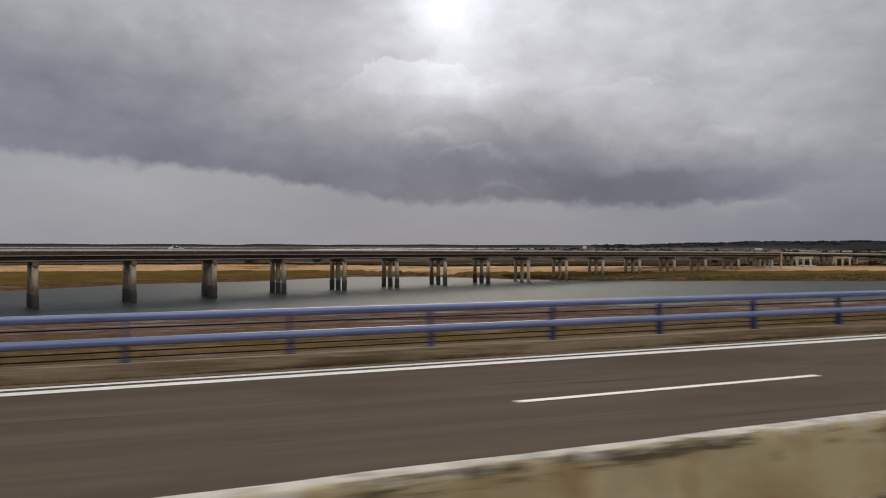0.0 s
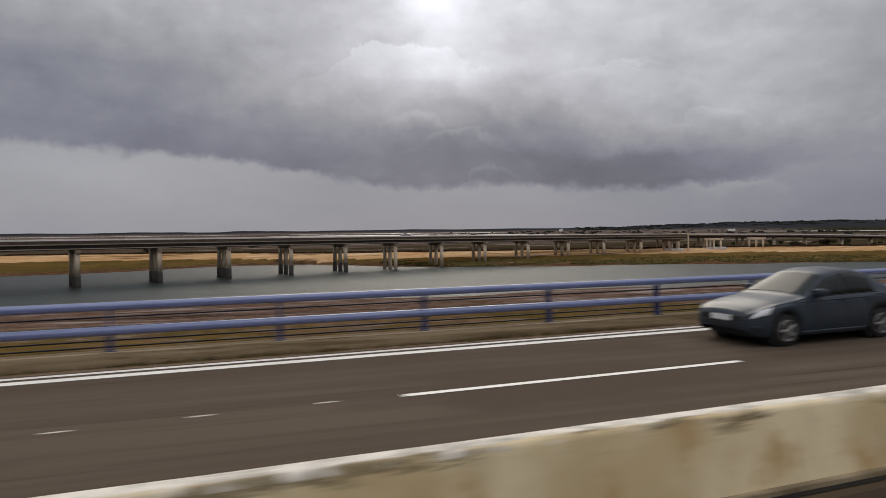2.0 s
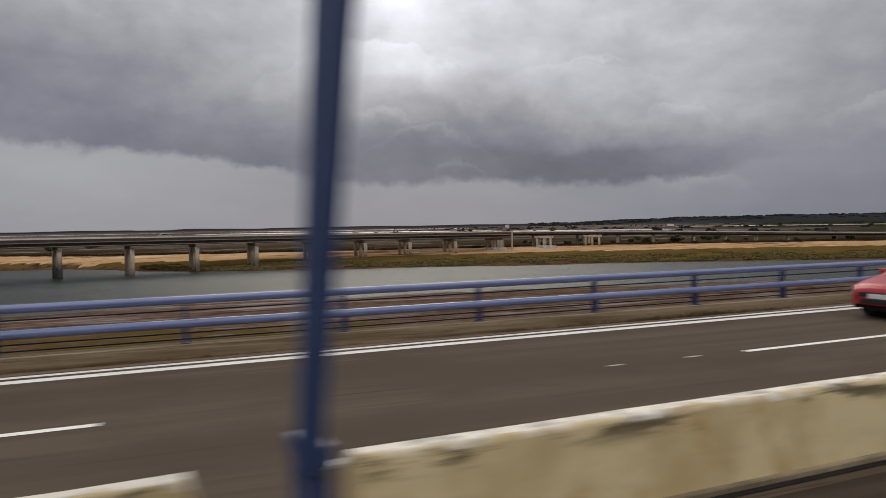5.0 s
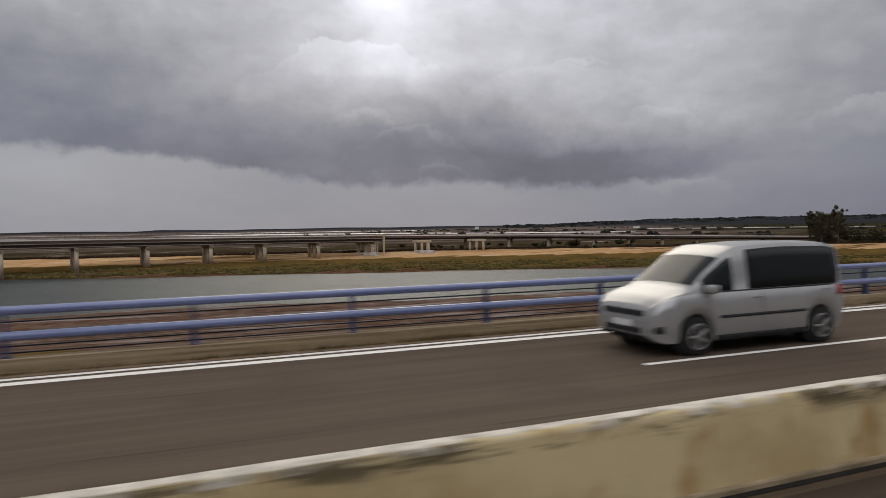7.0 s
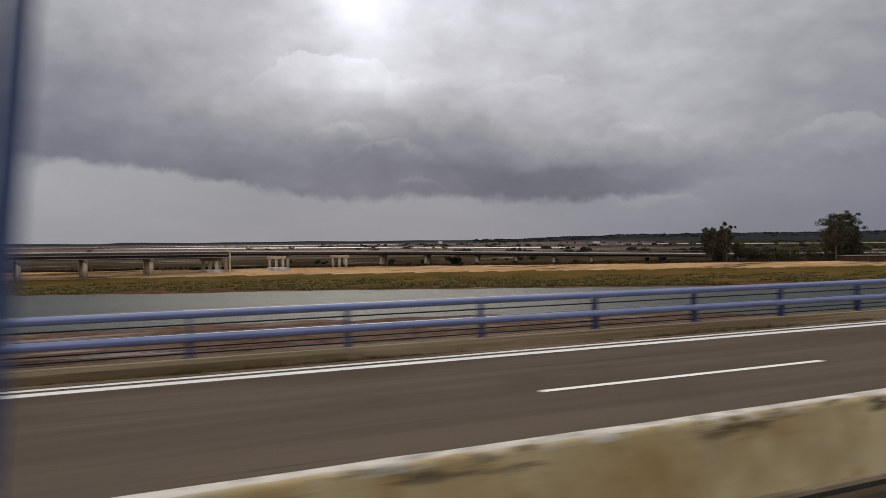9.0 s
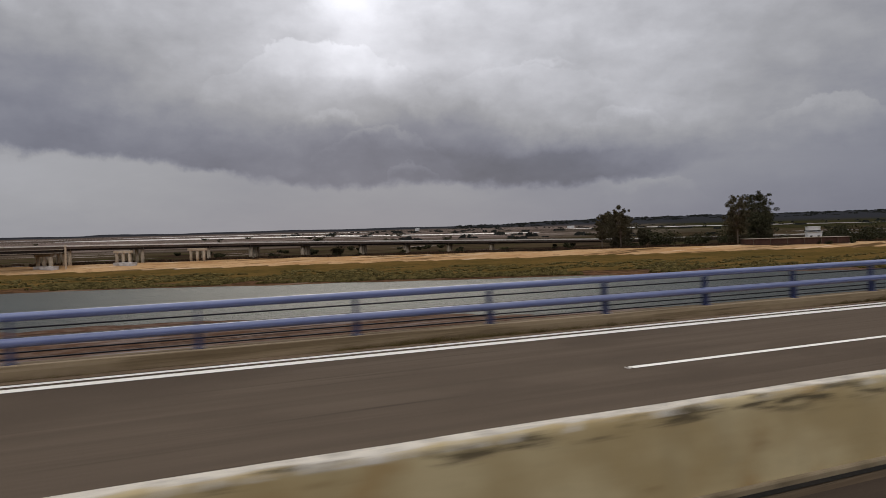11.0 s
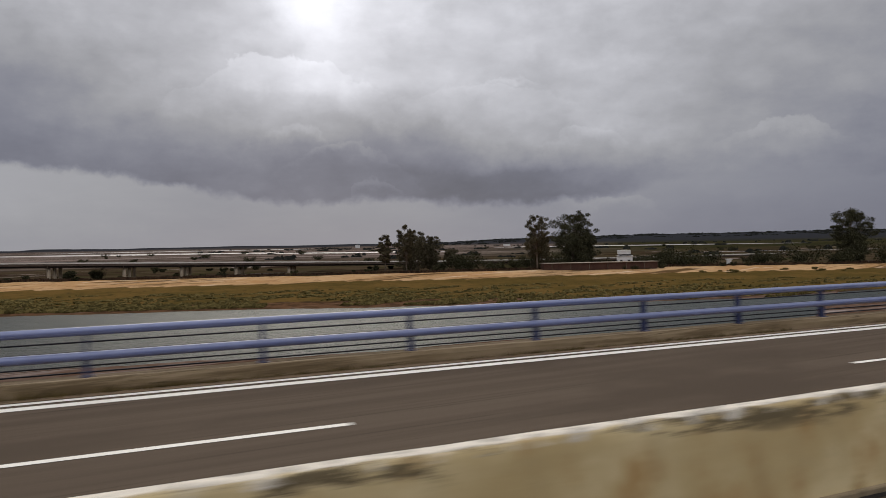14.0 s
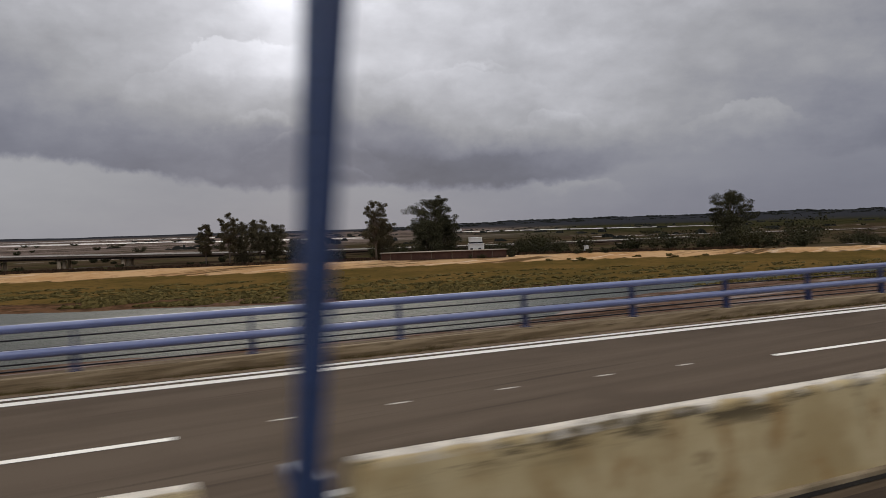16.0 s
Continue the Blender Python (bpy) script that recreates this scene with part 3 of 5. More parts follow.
def ground_at(x, y):
    """Height and zone weights (mud, grass, sand)."""
    ns = noise.fractal(Vector((x * 0.03, y * 0.03, 0)), 1.0, 2.0, 4) * 4
    shore, grass, mud_edge = pl(x, FAR_SHORE) + ns, pl(x, GRASS_TOP) + ns * 0.7, pl(x, NEAR_MUD) + ns * 1.5
    sand_top, green = grass + pl(x, SAND_WIDE), pl(x, NEAR_GREEN) + ns * 2
    rough = noise.fractal(Vector((x * 0.09, y * 0.09, 3)), 1.0, 2.0, 4)
    zone = [0.0, 0.0, 0.0]
    if y < mud_edge + 14:
        z = -11.75 - 2.2 * min(1, max(0, (y - mud_edge) / 14))
        z += 0.1 * rough
        zone[0] = 1.0
        if y < green + 8:
            k = min(1, max(0, (green + 8 - y) / 16))
            z += 1.0 * k + 0.35 * rough * k
            zone[0], zone[1] = 1.0, 0.55 * k
    elif y < shore:
        z = -13.95 + max(0, 1 - (shore - y) / 20) * 2.0
        zone[0] = 1.0
    elif y < grass:
        k = (y - shore) / max(1, grass - shore)
        z = -11.95 + 2.3 * k ** 0.8 + 0.22 * rough
        zone[0] = max(0, 1.35 - k * pl(x, MUD_FOOT))
        zone[0] = min(1, zone[0])
        zone[1] = 1 - zone[0]
    elif y < sand_top:
        k = (y - grass) / max(1, sand_top - grass)
        z = -9.65 + 1.55 * k + 0.1 * rough
        zone[2] = 1.0
    else:
        k = min(1, (y - sand_top) / 30)
        z = -8.1 - 0.9 * k + 0.25 * rough
        zone[2] = max(0, 1 - (y - sand_top) / 6)
    r = math.hypot(x, y)
    az = math.degrees(math.atan2(x - 200, y))
    start = 3200 - 500 * min(1, max(0, (az - 28) / 10))
    if r > start:
        tall = 12 + 17 * min(1, max(0, (az - 30) / 9)) + 4 * min(1, max(0, (az - 42) / 20)) + 5 * noise.fractal(Vector((az * 0.25, 0, 0)), 1.0, 2.0, 3)
        k = min(1, (r - start) / 900)
        z += tall * k * k * (3 - 2 * k)
        zone = [0, 0, 0, 1 - min(1, (r - start) / 250)]
    return z, zone


def ground_sheet():
    def grow(a, b, step, limit, up):
        out, s = [], step
        x = a
        while abs(x) < limit:
            s *= 1.13
            x = x + s if up else x - s
            out.append(x)
        return out
    xs = sorted(grow(-160, 0, 5, 4300, False)) + [float(v) for v in np.arange(-160, 860, 5)] + grow(860, 0, 5, 4300, True)
    ys = sorted(grow(40, 0, 5, 4300, False)) + [float(v) for v in np.arange(40, 400, 3.5)] + grow(400, 0, 4, 4300, True)
    verts, zones = [], []
    for y in ys:
        for x in xs:
            z, zone = ground_at(x, y)
            verts.append((x, y, z))
            zones.append(zone)
    w = len(xs)
    faces = [(j * w + i, j * w + i + 1, (j + 1) * w + i + 1, (j + 1) * w + i) for j in range(len(ys) - 1) for i in range(w - 1)]
    ob = mesh_object("ground", verts, faces, GROUND, True)
    at = ob.data.color_attributes.new("zone", "FLOAT_COLOR", "POINT")
    at.data.foreach_set("color", [c for zn in zones for c in (zn if len(zn) == 4 else (*zn, 1.0))])
    return tagged(ob, "flat river land with mud, salt grass, a sandy dyke and marsh", "ground", kind="structure")


ground_sheet()
river = mesh_object("water", [(x, y, WATER_Z) for y in (-1500, 700) for x in (-2500, 2500)], [(0, 1, 3, 2)], WATER)
tagged(river, "grey-green tidal river water with small ripples", "water", kind="structure")


def salt_pan(p0, p1, half0, half1, z, seed):
    """A shallow pan with an uneven shoreline, lying on the marsh between two points."""
    rnd = random.Random(seed)
    bm = bmesh.new()
    n = 30
    p, q = Vector((*p0, z)), Vector((*p1, z))
    side = Vector((-(q - p).y, (q - p).x, 0)).normalized()
    near, far = [], []
    for i in range(n + 1):
        c = p.lerp(q, i / n)
        k = max(0.0, math.sin(math.pi * i / n)) ** 0.4 * (half0 + (half1 - half0) * i / n)
        near.append(bm.verts.new(c - side * k * rnd.uniform(0.7, 1)))
        far.append(bm.verts.new(c + side * (k * rnd.uniform(0.7, 1) + 0.5)))
    for i in range(n):
        bm.faces.new((near[i], near[i + 1], far[i + 1], far[i]))
    me = bpy.data.meshes.new("salt_pan")
    bm.to_mesh(me)
    bm.free()
    me.materials.append(PAN_WATER)
    return tagged(new("salt_pan", me), "pale shallow salt pan on the marsh", "salt pan", "salt pans", "structure")


for i, row in enumerate([((200, 1640), (660, 1120), 130, 90, -8.5), ((600, 1080), (790, 800), 50, 70, -8.5), ((1130, 1240), (1430, 760), 120, 50, -8.45), ((300, 2250), (1000, 2000), 130, 130, -8.3), ((-1500, 1500), (100, 1350), 90, 60, -8.45), ((-600, 700), (120, 640), 20, 14, -8.6), ((-1500, 2300), (200, 2250), 140, 140, -8.3), ((780, 420), (1000, 300), 7, 5, -8.5)]):
    salt_pan(*row, i)

# ---- the road bridge that the camera rides on ----
S0, S1 = -45.0, 475.0
BAR_TOP = [(0, 0.704), (103, 0.729), (206, 0.734), (309, 0.801), (360, 0.935), (412, 0.910), (480, 0.90)]


def flat_strip(name, d0, d1, z, s0, s1, mat, label="", category="", kind="structure", thick=0.0):
    sec = [(d0, z), (d1, z)] if not thick else [(d0, z - thick), (d0, z), (d1, z), (d1, z - thick)]
    ob = sweep(name, sec, s0, s1, 4.0, mat, closed=bool(thick))
    return tagged(ob, label, category, kind=kind)


flat_strip("road", 5.2, 13.5, 0.0, S0, S1, ASPHALT, "dark grey asphalt carriageway, two lanes", "road", thick=0.35)
flat_strip("road", -7.0, 4.42, 0.0, S0, S1, OWN_ROAD, "dark grey asphalt carriageway beside the median", "road", thick=0.35)
flat_strip("pavement", 4.42, 5.2, -0.02, S0, S1, GUTTER, "dusty concrete median strip between the carriageways", "pavement", thick=0.3)
tagged(sweep("barrier_footing", [(4.668, -0.1), (4.67, 0.03), (4.68, 0.045), (4.712, 0.05), (4.712, -0.1)], S0, S1, 2.0, FOOTING, True), "rough brown concrete footing below the barrier", "footing", kind="structure")
# flat black strip where the barrier's foot lies in shadow
flat_strip("road_joint", 4.585, 4.668, -0.012, S0, S1, JOINT, "black strip painting the shadow gap along the foot of the barrier", "road joint")
flat_strip("pavement", 13.5, 13.78, 0.006, S0, S1, DIRT, "dirt-covered hard shoulder below the blue rail", "pavement", thick=0.3)
sweep_kerb = sweep("kerb", [(13.76, -0.4), (13.76, 0.02), (13.80, 0.16), (13.86, 0.225), (14.30, 0.235), (14.36, 0.20), (14.38, -0.95), (14.0, -0.95)], S0, S1, 4, KERB, True)
tagged(sweep("kerb_edge", [(13.872, 0.16), (13.866, 0.236), (13.88, 0.245), (13.97, 0.246), (13.975, 0.16)], S0, S1, 4, KERB_EDGE, True), "pale edge of the kerb below the blue rail, its highlight painted in", "kerb edge", kind="structure")
tagged(sweep_kerb, "low dirt-stained concrete kerb below the blue rail", "kerb", kind="structure")
for d0, d1, mat, text in ((12.80, 13.07, LINE, "solid white edge line"), (13.25, 13.42, LINE, "thin second white edge line"), (5.78, 5.95, LINE, "solid white line along the median")):
    flat_strip("road_marking", d0, d1, 0.005, S0, S1, mat, text + " painted on the asphalt", "road marking")

DASH, LANE = 6.2, 9.6
dash_starts = [-28.2, -11.6, 5.1, 21.7, 38.1, 54.8, 71.5, 88.1, 104.75, 122.15, 138.8, 155.4, 172.0, 188.1, 204.75, 221.1, 237.7, 257.8, 274.4, 290.6, 307.2, 323.7, 340.4, 357.1, 373.3, 389.9, 406.4, 423.0, 439.6, 456.1]
for s in dash_starts:
    ob = flat_strip("lane_dash", LANE - 0.075, LANE + 0.075, 0.006, s, s + DASH, LINE, "white dashed lane line painted on the asphalt", "lane dash")
    ob["group"] = "dashes between the lanes"
# traces of an older line between some dashes
for s, d in ((19.95, 9.63), (50.25, 9.55), (51.9, 9.62), (53.55, 9.66), (65.4, 9.62), (67.1, 9.65), (135.85, 9.65), (137.5, 9.65), (155.0, 9.63), (298.0, 9.63), (413.85, 9.82), (415.55, 9.84), (417.35, 9.83), (419.2, 9.82), (420.9, 9.8)):
    ob = flat_strip("worn_mark", d - 0.03, d + 0.03, 0.005, s, s + 0.3, LINE_DIM, "short worn trace of an old lane mark", "road marking")
    ob["group"] = "worn traces of lane marks"
flat_strip("worn_mark", LANE - 0.02, LANE + 0.03, 0.005, 335.0, 340.4, LINE_DIM, "thin worn trace of an old lane mark", "road marking")

# median barrier: long cast blocks, with openings at the lighting masts
POSTS = [-32.7, -12.4, 7.95, 27.75, 48.2, 68.2, 88.7, 108.83, 129.95, 150.2, 170.2, 190.1, 211.0, 230.85, 251.2, 271.7, 292.2, 312.0, 332.5, 352.3, 372.7, 393.0, 413.27, 433.8, 454.1]


def barrier_block(s0, s1, mat, label, low=1.0):
    """A cast block with battered face, rounded top edges and square ends."""
    sec = [(4.70, 0.0), (4.72, 0.12), (4.745, 0.3), (4.815, 0.84), (4.83, 0.94), (4.84, 0.98), (4.86, 1.0), (5.05, 1.0), (5.085, 0.985), (5.105, 0.95), (5.11, 0.86), (5.17, 0.2), (5.2, 0.0)]
    sec = [(d, z * 0.999 + 0.001) for d, z in sec]
    n = max(2, int((s1 - s0) / 0.8))
    verts, faces, m = [], [], len(sec)
    for i in range(n + 1):
        s = s0 + (s1 - s0) * i / n
        h = pl(s, BAR_TOP) * low
        for k, (d, z) in enumerate(sec):
            wob = 0.016 * noise.noise(Vector((s * 0.9, k * 0.7, 1))) if 2 < k < 11 else 0
            verts.append(road(s + (0.03 if i == 0 else -0.03 if i == n else 0) * (z > 0.9), d + wob, z * h + wob * 0.5 - 0.03 * (z < 0.01)))
    for i in range(n):
        for k in range(m - 1):
            a = i * m + k
            faces.append((a, a + 1, a + m + 1, a + m))
    ends = len(faces)
    for i in (0, n):
        first = len(verts)
        verts += verts[i * m:(i + 1) * m]
        ring = tuple(range(first, first + m))
        faces.append(ring[::-1] if i == 0 else ring)
    ob = mesh_object("barrier_block", verts, faces, mat)
    ob.data.polygons.foreach_set("use_smooth", [True] * ends + [False, False])
    uv = ob.data.uv_layers.new(name="UVMap")
    for loop in ob.data.loops:
        k = loop.vertex_index % m
        uv.data[loop.index].uv = (0.0, 0.928 if k == 6 else min(0.93, sec[k][1]) if k < 6 else 1.0 if k < 9 else 0.7)
    return tagged(ob, label, "barrier", "median barrier blocks")


START = {352.3: 0.4, 312.0: 0.5, 129.95: 0.22, 27.75: 0.43, 211.0: 0.45}
END = {352.3: 1.0, 312.0: 0.6, 27.75: 0.52, 129.95: 0.86, 211.0: 1.1, 108.83: 0.8}
PALENESS = {-12.4: 0.70, 7.95: 0.80, 27.75: 0.90, 48.2: 0.86, 68.2: 0.88, 88.7: 0.82, 108.83: 0.80, 129.95: 1.0, 150.2: 0.86, 170.2: 0.76, 190.1: 0.68, 211.0: 0.62, 230.85: 0.74, 251.2: 0.72, 271.7: 0.72, 292.2: 0.80, 312.0: 0.86, 352.3: 0.90, 413.27: 0.74}
OLD = "stained cream concrete barrier block with a pale worn top"
for a, b in zip(POSTS, POSTS[1:]):
    s0, s1 = a + START.get(a, 0.4 if a < 340 else 0.25), b - END.get(b, 0.72 if b < 340 else 0.8)
    if 370 < a < 376:
        # one newer block between two old ends
        barrier_block(s0, 375.2, BARRIER, "short stained concrete barrier block beside an opening")
        barrier_block(376.05, 391.2, BARRIER_NEW, "clean pale grey concrete barrier block", 1.0).color = (0.72, 0.72, 0.72, 1)
        barrier_block(391.25, s1, BARRIER, "short stained concrete barrier block beside an opening")
    else:
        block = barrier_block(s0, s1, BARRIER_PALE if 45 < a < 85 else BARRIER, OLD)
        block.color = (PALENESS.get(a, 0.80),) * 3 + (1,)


def lighting_mast(s):
    """Two blue box-section legs that spread out from one foot in the median."""
    base = thing("twin_mast", road_pose(s, 0), "blue painted twin steel mast standing in the barrier's opening", "mast", "twin masts along the median")
    for p, q in ((Vector((0.06, 5.56, 0.55)), Vector((0.627, 6.20, 8.2))), (Vector((-0.05, 5.15, 0.55)), Vector((0.543, 4.56, 8.2)))):
        bm = bmesh.new()
        ring = []
        for t, wx, wy in ((0, 0.098, 0.060), (1, 0.086, 0.052)):
            c = p.lerp(q, t)
            ring.append([bm.verts.new(c + Vector((sx * wx, sy * wy, 0))) for sx, sy in ((-1, -1), (1, -1), (1, 1), (-1, 1))])
        for k in range(4):
            bm.faces.new((ring[0][k], ring[0][(k + 1) % 4], ring[1][(k + 1) % 4], ring[1][k]))
        bm.faces.new(ring[1])
        bm.faces.new(ring[0][::-1])
        bmesh.ops.bevel(bm, geom=[e for e in bm.edges if abs(e.verts[0].co.z - e.verts[1].co.z) > 1], offset=0.018, segments=2, affect="EDGES")
        part("leg", bm, BLUE_DARK, base)
    bm = add_box(bmesh.new(), -0.08, 0.12, 5.12, 5.60, 0.06, 0.60, 0.02)
    part("foot", bm, BLUE_DARK, base)
    bm = add_box(bmesh.new(), -0.10, 0.14, 5.10, 5.62, 0.60, 0.76, 0.02)
    part("collar", bm, BLUE_DARK, base)
    part("bracket", add_box(bmesh.new(), 0.10, 0.32, 5.28, 5.42, 0.52, 0.55, 0.008), PALE_STEEL, base, "pale galvanised bracket")
    part("base_plate", add_box(bmesh.new(), -0.22, 0.30, 5.06, 5.66, 0.0, 0.06, 0.012), RUSTY, base, "rusty brown steel base plate")
    for sx in (-0.19, 0.19):
        for dy in (5.10, 5.62):
            part("bolt", add_tube(bmesh.new(), [Vector((sx, dy, 0.06)), Vector((sx, dy, 0.11))], [0.022, 0.022], 6), RUSTY, base)
    return base


mast = lighting_mast(POSTS[0])
for s in POSTS[1:]:
    copy_thing(mast, road_pose(s, 0))

# blue tube railing beyond the shoulder
RAIL_D, RAIL_TOP, RAIL_LOW = 14.02, 1.055, 0.615
rail = thing("guard_rail", Matrix.Identity(4), "light blue steel guard rail of two thick round tubes", "guard rail", kind="structure")


def tube_along(name, d, z, r, mat, parent, seg=10, step=3.0, label=""):
    n = int((S1 - S0) / step)
    pts = [road(S0 + (S1 - S0) * i / n, d, z) for i in range(n + 1)]
    return part(name, add_tube(bmesh.new(), pts, [r] * len(pts), seg), mat, parent, label, True)


tube_along("top_tube", RAIL_D, RAIL_TOP, 0.078, BLUE, rail)
tube_along("low_tube", RAIL_D, RAIL_LOW, 0.082, BLUE, rail)


def rail_post_mesh():
    bm = add_box(bmesh.new(), -0.055, 0.055, 0.07, 0.16, 0.0, 0.44, 0.012)
    add_box(bm, -0.024, 0.024, 0.085, 0.14, 0.44, 0.83, 0.008)
    add_box(bm, -0.045, 0.045, -0.02, 0.10, 0.74, 0.83, 0.01)
    add_box(bm, -0.05, 0.05, -0.02, 0.08, 0.32, 0.42, 0.01)
    add_box(bm, -0.09, 0.09, 0.02, 0.22, 0.0, 0.02, 0.005)
    me = bpy.data.meshes.new("rail_post")
    bm.to_mesh(me)
    bm.free()
    me.materials.append(BLUE_POST)
    return me


POST_AT = [(-20, -45.4), (0, 14.4), (1, 17.44), (30, 105.33), (63, 205.7), (101, 320.6), (110, 347.75), (131, 411.3), (160, 499)]
rail_post = rail_post_mesh()
for k in range(-18, 152):
    piece("post", rail_post, rail, road_pose(pl(k, POST_AT), RAIL_D, 0.232))

# slim cable fence on the deck's edge
fence = thing("cable_fence", Matrix.Identity(4), "slim dark cable fence behind the blue guard rail", "fence", kind="structure")
for z in (0.84, 0.665, 0.415, 0.30):
    tube_along("cable", 14.24, z, 0.017, WIRE, fence, 5)
bm = add_box(bmesh.new(), -0.025, 0.025, -0.025, 0.025, 0.0, 0.72, 0.006)
slim = bpy.data.meshes.new("fence_post")
bm.to_mesh(slim)
bm.free()
slim.materials.append(BLUE_POST)
for k in range(-18, 152):
    piece("fence_post", slim, fence, road_pose(pl(k, POST_AT), 14.24, 0.23))
flat_strip("deck", -7.3, 14.0, -0.45, S0, S1, DECK, "concrete bridge deck below the road", "bridge deck", thick=1.1)

# piers that carry the road bridge over the shore
for s in range(-40, 480, 40):
    foot = road(s, 3.5)
    g = ground_at(foot.x, foot.y)[0] - 0.6
    pier = thing("bridge_pier", road_pose(s, 3.5, g), "plain concrete pier under the road deck", "bridge pier", "piers of the road bridge")
    part("shaft", add_box(bmesh.new(), -0.8, 0.8, -4.0, 4.0, 0, -1.55 - 0.9 - g, 0.15), DECK, pier)
    part("head", add_box(bmesh.new(), -1.0, 1.0, -8.5, 8.5, -1.55 - 0.9 - g, -1.55 - g, 0.1), DECK, pier)

# ---- the old viaduct across the river ----
def line_y(x):
    return 292.0 - 0.00102 * max(0.0, 290.0 - x) ** 2


def line_turn(x):
    return math.atan(2 * 0.00102 * max(0.0, 290.0 - x))


FRONT_Z = [(-400, 1.3), (-40, 0.70), (100, -0.1), (200, -0.75), (268, -1.15), (300, -1.4)]
REAR_Z = [(-400, 1.75), (-40, 1.15), (100, 0.3), (268, -0.85), (344, -1.85), (445, -4.2), (520, -5.9), (640, -7.2), (760, -7.6)]


def deck_run(name, x0, x1, off, wide, table, top, bottom, mat, parent, label="", step=10):
    """A straight-sided run of the deck between two heights below its top line."""
    n = int((x1 - x0) / step)
    bm = bmesh.new()
    rings = []
    for i in range(n + 1):
        x = x0 + (x1 - x0) * i / n
        a, z = line_turn(x), pl(x, table)
        nx, ny = -math.sin(a), math.cos(a)
        cx, cy = x + nx * off, line_y(x) + ny * off
        rings.append([bm.verts.new((cx + nx * o, cy + ny * o, z + h)) for o, h in ((0, bottom), (wide, bottom), (wide, top), (0, top))])
    for a, b in zip(rings, rings[1:]):
        for k in range(4):
            bm.faces.new((a[k], a[(k + 1) % 4], b[(k + 1) % 4], b[k]))
    bm.faces.new(rings[0][::-1])
    bm.faces.new(rings[-1])
    return part(name, bm, mat, parent, label)


front = thing("viaduct", Matrix.Identity(4), "old concrete viaduct on column bents across the river", "bridge")
deck_run("slab", -330, 268, -4.2, 8.4, FRONT_Z, -0.80, -1.05, BEAM, front, "pale concrete slab edge")
deck_run("handrail", -330, 268, -4.1, 0.2, FRONT_Z, 0.0, -0.26, RAILING, front, "rusty brown handrail")
deck_run("parapet", -330, 268, -4.05, 0.12, FRONT_Z, -0.265, -0.795, RAILING, front, "rusty railing infill")
deck_run("handrail", -330, 268, 3.9, 0.2, FRONT_Z, 0.0, -0.26, RAILING, front, "rusty brown handrail")
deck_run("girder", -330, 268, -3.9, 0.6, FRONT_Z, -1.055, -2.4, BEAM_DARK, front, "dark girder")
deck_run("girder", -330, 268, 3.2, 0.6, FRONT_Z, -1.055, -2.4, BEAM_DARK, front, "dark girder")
deck_run("flange", -330, 268, -4.05, 0.14, FRONT_Z, -1.95, -2.2, BEAM, front, "thin pale flange along the girder")
rear = thing("viaduct", Matrix.Identity(4), "second concrete viaduct that runs down to the marsh", "bridge")
deck_run("slab", -330, 760, 9.04, 9.0, REAR_Z, -0.505, -1.3, RAILING, rear, "brown-stained slab")
deck_run("parapet", -330, 760, 9.0, 0.3, REAR_Z, 0.0, -0.50, PARAPET, rear, "pale concrete parapet")
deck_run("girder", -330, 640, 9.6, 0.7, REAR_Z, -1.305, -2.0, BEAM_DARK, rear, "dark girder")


def column_bent(height, wet, cap=True, columns=3, gap=4.15, r=0.67, cap_mat=None):
    """Round columns in a row across the line, with tide-blackened feet and a cap beam."""
    base = thing("column_bent", Matrix.Identity(4), "three round concrete columns under a cap beam, dark with tide below", "bridge pier", "bents of the viaduct")
    for k in range(columns):
        y = (k - (columns - 1) / 2) * gap
        part("column", add_tube(bmesh.new(), [Vector((0, y, wet)), Vector((0, y, height - 0.9))], [r, r], 14), PIER, base, "", True)
        if wet > 0.5:
            part("tidal_foot", add_tube(bmesh.new(), [Vector((0, y, -3)), Vector((0, y, wet - 0.25)), Vector((0, y, wet))], [r * 1.16, r * 1.16, r * 1.04], 14), PIER_WET, base, "column foot blackened by the tide", True)
    if cap:
        part("cap_beam", add_box(bmesh.new(), -0.6, 0.6, -(columns - 1) / 2 * gap - 1.1, (columns - 1) / 2 * gap + 1.1, height - 0.9, height, 0.08), cap_mat or CAP_BEAM, base, "weathered cap beam")
    return base


BENT_TURN = [(80, 18.5), (125, 13.0)]


def line_pose(x, off, z):
    a = line_turn(x)
    return Matrix.Translation((x - math.sin(a) * off, line_y(x) + math.cos(a) * off, z)) @ Matrix.Rotation(a, 4, "Z")


BENTS = [(-38.5, 1), (-19.7, 1), (-0.8, 1), (18.5, 1), (38.1, 1), (57.4, 1), (77.3, 1), (97.0, 1), (117.0, 0), (137.1, 0), (157.4, 0), (178.9, 0), (200.0, 0), (219.5, 0), (240.5, 0), (262.0, 0)]
BENTS = [(-38.5 - 19.3 * k, 1) for k in range(9, 0, -1)] + BENTS
